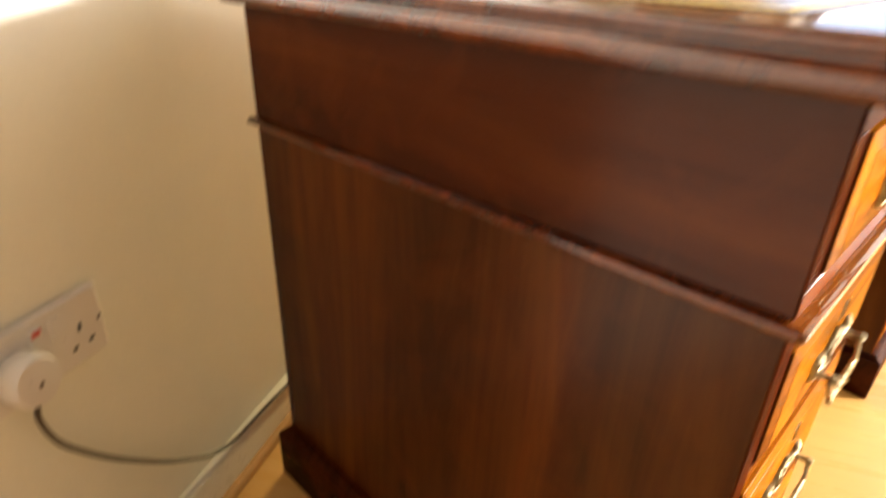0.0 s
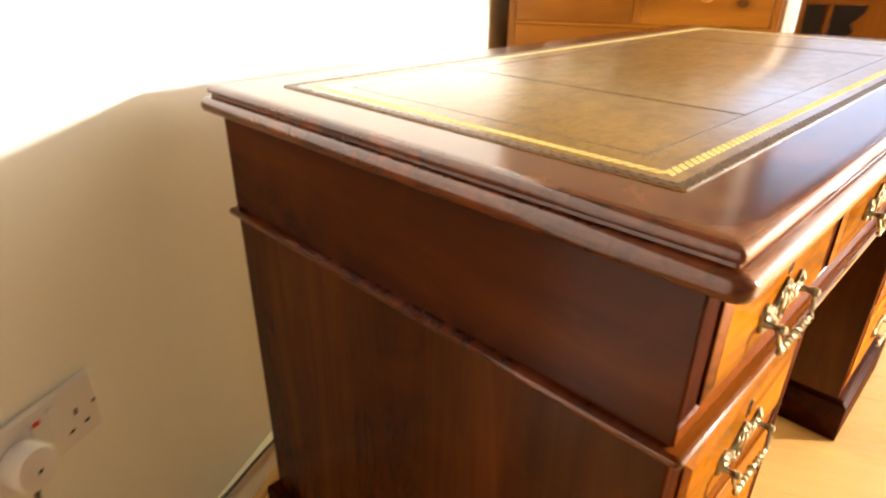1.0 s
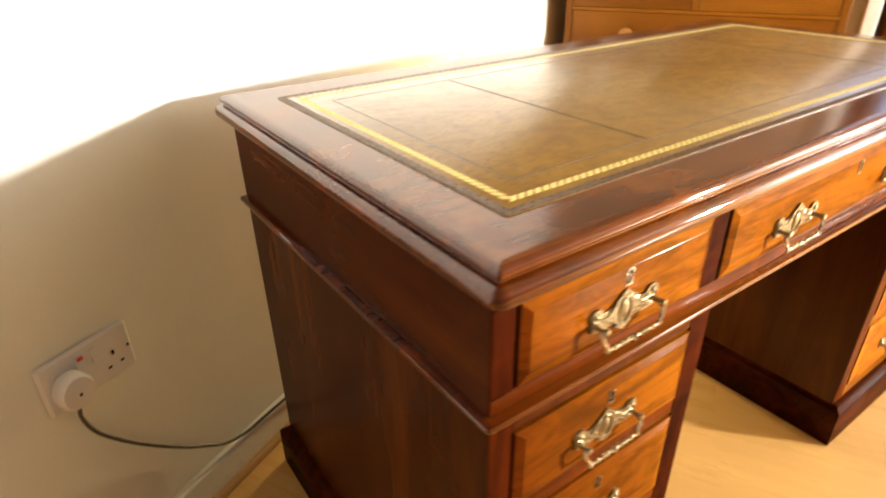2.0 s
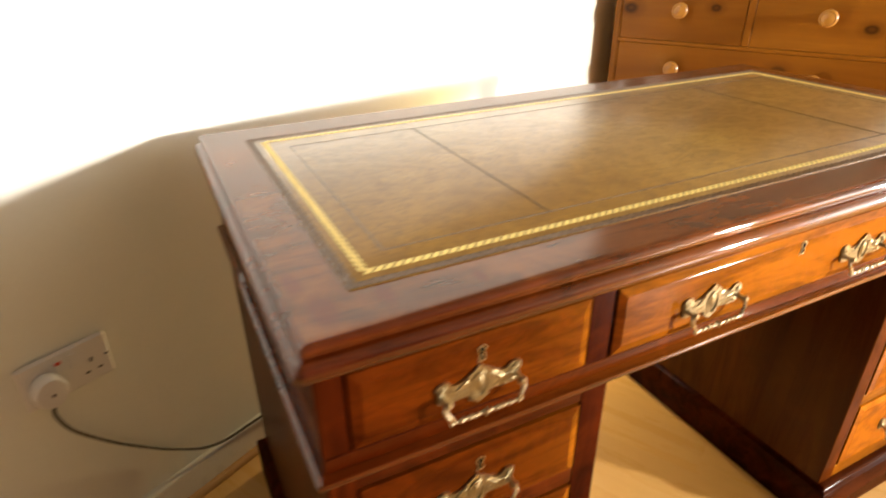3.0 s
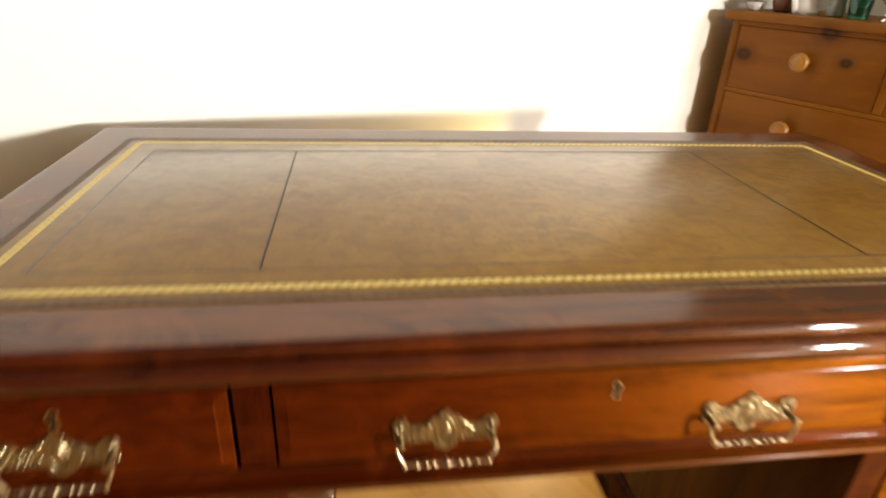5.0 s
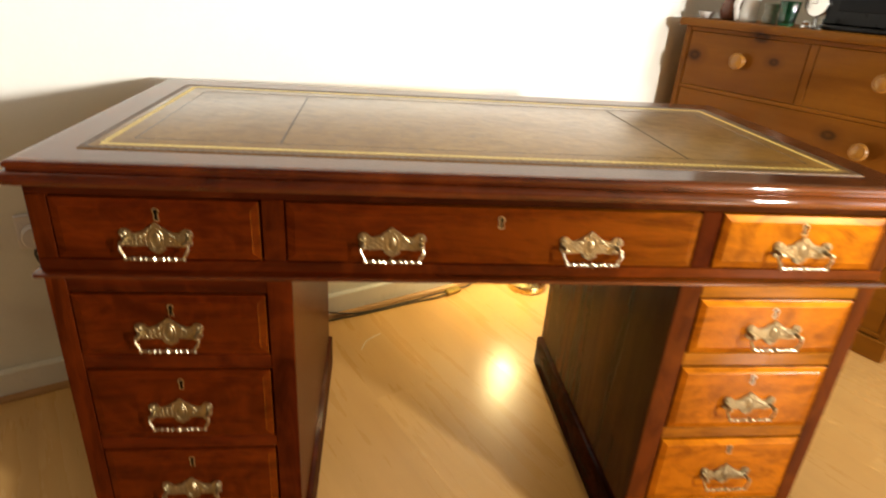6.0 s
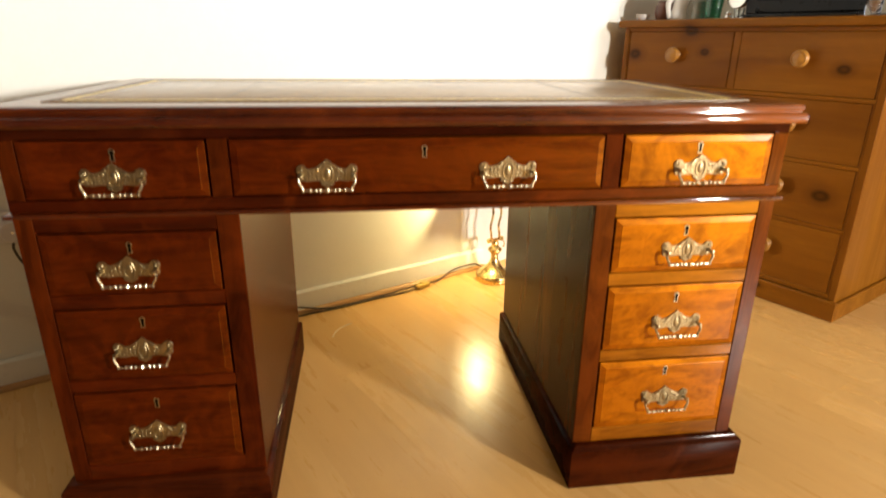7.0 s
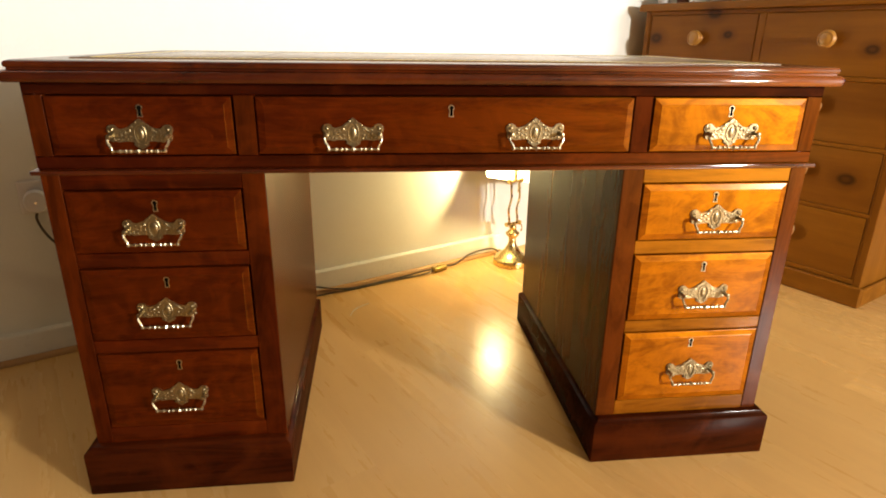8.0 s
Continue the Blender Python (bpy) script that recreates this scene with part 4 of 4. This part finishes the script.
part("shade", trough(0.062, 0.058, -0.117, 0.133), SHADE_GREEN, lamp, "green enamelled trough shade")
part("shade_lining", trough(0.060, 0.056, -0.116, 0.131), GLOSS_WHITE, lamp, "white reflecting lining")
part("shade_bracket", Shape().tube(bezier([(0.0, 0, 0.336), (0.001, 0.0, 0.360), (0.0, 0.0, 0.402)], 5), 0.006, 10), BRASS_BRIGHT, lamp)
part("bulb", Shape().ball((-0.030, 0.020, 0.418), 0.040, 0.009, 0.009, 12), BULB, lamp, "glowing bulb")

# ---- socket, plug and cables ----
sock = thing("wall_socket", "white double wall socket with rocker switches", "socket", ROOM @ pose(0, 0.006, 0))
part("face_plate", Shape().box(-0.146, 0.0, -0.010, -0.0002, 0.397, 0.483, 0.004), PLASTIC, sock)
for k, (x, on) in enumerate(((-0.085, True), (-0.061, False))):
    rk = Shape().rings([[(x - 0.006, -0.0101, z) for z in (0.446, 0.470)] + [(x + 0.006, -0.0101, z) for z in (0.470, 0.446)],
                        [(x - 0.006, -0.0145 if k else -0.0125, 0.446), (x - 0.006, -0.0120 if k else -0.0150, 0.470), (x + 0.006, -0.0120 if k else -0.0150, 0.470),
                         (x + 0.006, -0.0145 if k else -0.0125, 0.446)]])
    part("rocker", rk, PLASTIC, sock)
part("red_mark", Shape().box(-0.0900, -0.0800, -0.0158, -0.0148, 0.4640, 0.4702, 0.0003), RED, sock, "red switch marking")
for cx in (-0.034, -0.112):
    for ox, oz, w, h in ((0.0, 0.442, 0.004, 0.008), (-0.011, 0.420, 0.0065, 0.004), (0.011, 0.420, 0.0065, 0.004)):
        part("slot", Shape().box(cx + ox - w / 2, cx + ox + w / 2, -0.0106, -0.0096, oz - h / 2, oz + h / 2, 0.0002), KEYHOLE, sock)
part("screw", Shape().lathe((-0.008, -0.0098, 0.440), [(0.0028, 0.0), (0.0025, 0.0006), (0.0004, 0.0007)], 12, pose(0, 0, 0, 90)), SILVER, sock)
plug = thing("plug", "white three-pin plug pushed into the wall socket", "plug", ROOM @ pose(-0.112, -0.0045, 0.432))
part("plug_body", Shape().lathe((0, 0, 0), [(0.024, 0.0), (0.026, 0.003), (0.0265, 0.022), (0.0235, 0.028), (0.012, 0.0295), (0.001, 0.0295)], 28,
                                pose(0, 0, 0, 90) @ Matrix.Diagonal((1, 1.1, 1, 1))), PLASTIC, plug)
part("plug_screw", Shape().lathe((0, -0.0293, -0.002), [(0.003, 0.0), (0.0028, 0.0006), (0.0004, 0.0007)], 12, pose(0, 0, 0, 90)), SILVER, plug)
lead = [(-0.114, -0.020, 0.402), (-0.117, -0.020, 0.383), (-0.105, -0.016, 0.343), (-0.080, -0.012, 0.302), (-0.035, -0.007, 0.243), (0.029, -0.003, 0.173),
        (0.074, -0.006, 0.135), (0.114, -0.012, 0.108), (0.165, -0.014, 0.091), (0.240, -0.016, 0.088), (0.300, -0.020, 0.088), (0.400, -0.020, 0.076),
        (0.520, -0.022, 0.056), (0.610, -0.024, 0.033), (0.660, -0.028, 0.018), (0.722, -0.036, 0.005), (0.800, -0.042, 0.004), (0.890, -0.042, 0.004), (0.960, -0.046, 0.006), (1.010, -0.049, 0.010), (1.068, -0.053, 0.012)]
single("plug_lead", Shape().tube(bezier(lead, 6), 0.0032, 8), CABLE, "thin brown flex from the plug down behind the desk", "cable", ROOM)
lead2 = [(1.128, -0.052, 0.012), (1.175, -0.043, 0.006), (1.215, -0.030, 0.012), (1.262, -0.022, 0.024), (1.320, -0.022, 0.030), (1.375, -0.030, 0.030), (1.392, -0.058, 0.018)]
single("lamp_lead", Shape().tube(bezier(lead2, 6), 0.003, 8), CABLE, "thin brown flex from the switch to the lamp", "cable", ROOM)
lead3 = [(0.42, -0.034, 0.0045), (0.55, -0.036, 0.0040), (0.650, -0.038, 0.0040), (0.710, -0.045, 0.0040), (0.80, -0.050, 0.0040), (0.89, -0.052, 0.0040), (0.960, -0.058, 0.0040), (1.02, -0.066, 0.0060), (1.068, -0.064, 0.0110)]
single("second_lead", Shape().tube(bezier(lead3, 6), 0.0028, 8), CABLE_GOLD, "thin dark gold flex lying along the skirting", "cable", ROOM)
sw = thing("inline_switch", "gold plastic in-line switch lying on the floor", "switch", ROOM @ pose(1.097, -0.056, 0.0, 0, 0, 6))
part("switch_body", Shape().box(-0.032, 0.032, -0.013, 0.013, 0.0005, 0.021, 0.005), SWITCH_GOLD, sw)
part("rocker", Shape().box(-0.009, 0.009, -0.006, 0.006, 0.0212, 0.0245, 0.002), SWITCH_GOLD, sw)

single("white_thread", Shape().tube(bezier([(0.464, 0.748, 0.0012), (0.474, 0.785, 0.0012), (0.489, 0.810, 0.0012), (0.522, 0.839, 0.0012)], 5), 0.0010, 6), CERAMIC,
       "short curl of white thread lying on the floor", "thread")

# ---- dining chair in the dim room beyond ----
seat_place = room(3.0, -1.67)
chair = thing("dining_chair", "pine dining chair with turned spindles and a pierced splat", "chair", pose(seat_place.x, seat_place.y, 0, 0, 0, TURN + 90))
TURNED = [(0.011, 0.0), (0.013, 0.02), (0.010, 0.06), (0.017, 0.12), (0.020, 0.16), (0.014, 0.21), (0.018, 0.225), (0.011, 0.24), (0.016, 0.29), (0.012, 0.345)]
part("seat", rounded_slab([(0.02, 0.43), (0.003, 0.437), (0.0, 0.452), (0.006, 0.465)], -0.30, 0.30, -0.42, 0.04, 0.05), PINE, chair)
for x in (-0.355, 0.355):
    part("back_post", Shape().tube(bezier([(x * 0.93, 0.0, 0.0), (x * 0.95, 0.0, 0.45), (x, 0.0, 0.70), (x, 0.02, 0.97)], 6), 0.024, 12), PINE_UP, chair)
    part("front_leg", Shape().lathe((x * 0.72, -0.37, 0), [(0.016, 0), (0.02, 0.05), (0.015, 0.12), (0.024, 0.25), (0.018, 0.32), (0.024, 0.435)], 14), PINE_UP, chair)
for x in (-0.23, 0.23):
    part("spindle", Shape().lathe((x, 0.0, 0.455), TURNED, 14), PINE_UP, chair)
part("crest_rail", rounded_slab([(0.0, 0.782), (0.0, 0.90), (0.012, 0.97)], -0.33, 0.33, -0.014, 0.014, 0.006), PINE, chair)
half = [(0.0, 0.46), (0.06, 0.46), (0.045, 0.52), (0.075, 0.58), (0.125, 0.64), (0.105, 0.665), (0.125, 0.70), (0.085, 0.74), (0.07, 0.79), (0.0, 0.79)]
part("splat", Shape().plate(half + [(-a, b) for a, b in reversed(half[1:-1])], -0.008, 0.008, 0.0005), PINE_UP, chair)
for sx in (-1, 1):
    part("piercing", Shape().lathe((sx * 0.045, -0.0081, 0.70), [(0.017, 0.0), (0.017, 0.0012), (0.001, 0.0013)], 16, pose(0, 0, 0, 90)), KEYHOLE, chair, "dark pierced hole")

# ---- laminate floor ----
floor = structure("floor", Shape().box(WEST - 0.15, FAR + 0.15, SOUTH - 0.15, 0.156, -0.10, -0.0085, 0.001), LAMINATE, "pale beech laminate plank floor with a soft sheen", "floor")
WIDE, LONG = 0.192, 1.285
boards = {}
rnd = random.Random(11)


def plank_mesh(length):
    key = round(length, 3)
    if key not in boards:
        boards[key] = mesh_of("plank", Shape().box(0.00002, WIDE - 0.00002, -length + 0.00002, -0.00002, -0.008, 0.0, 0.0001), LAMINATE, 0)
    return boards[key]


col = 0
u = 0.96 - WIDE * 18
while u < FAR:
    v = 0.004
    first = (LONG, LONG * 0.36, LONG * 0.7)[col % 3]
    while v > SOUTH:
        length = min(first, v - SOUTH)
        if length > 0.02:
            plank = new("plank", plank_mesh(length))
            plank.parent = floor
            plank.location = (u, v, 0)
        v -= first
        first = LONG
    u += WIDE
    col += 1
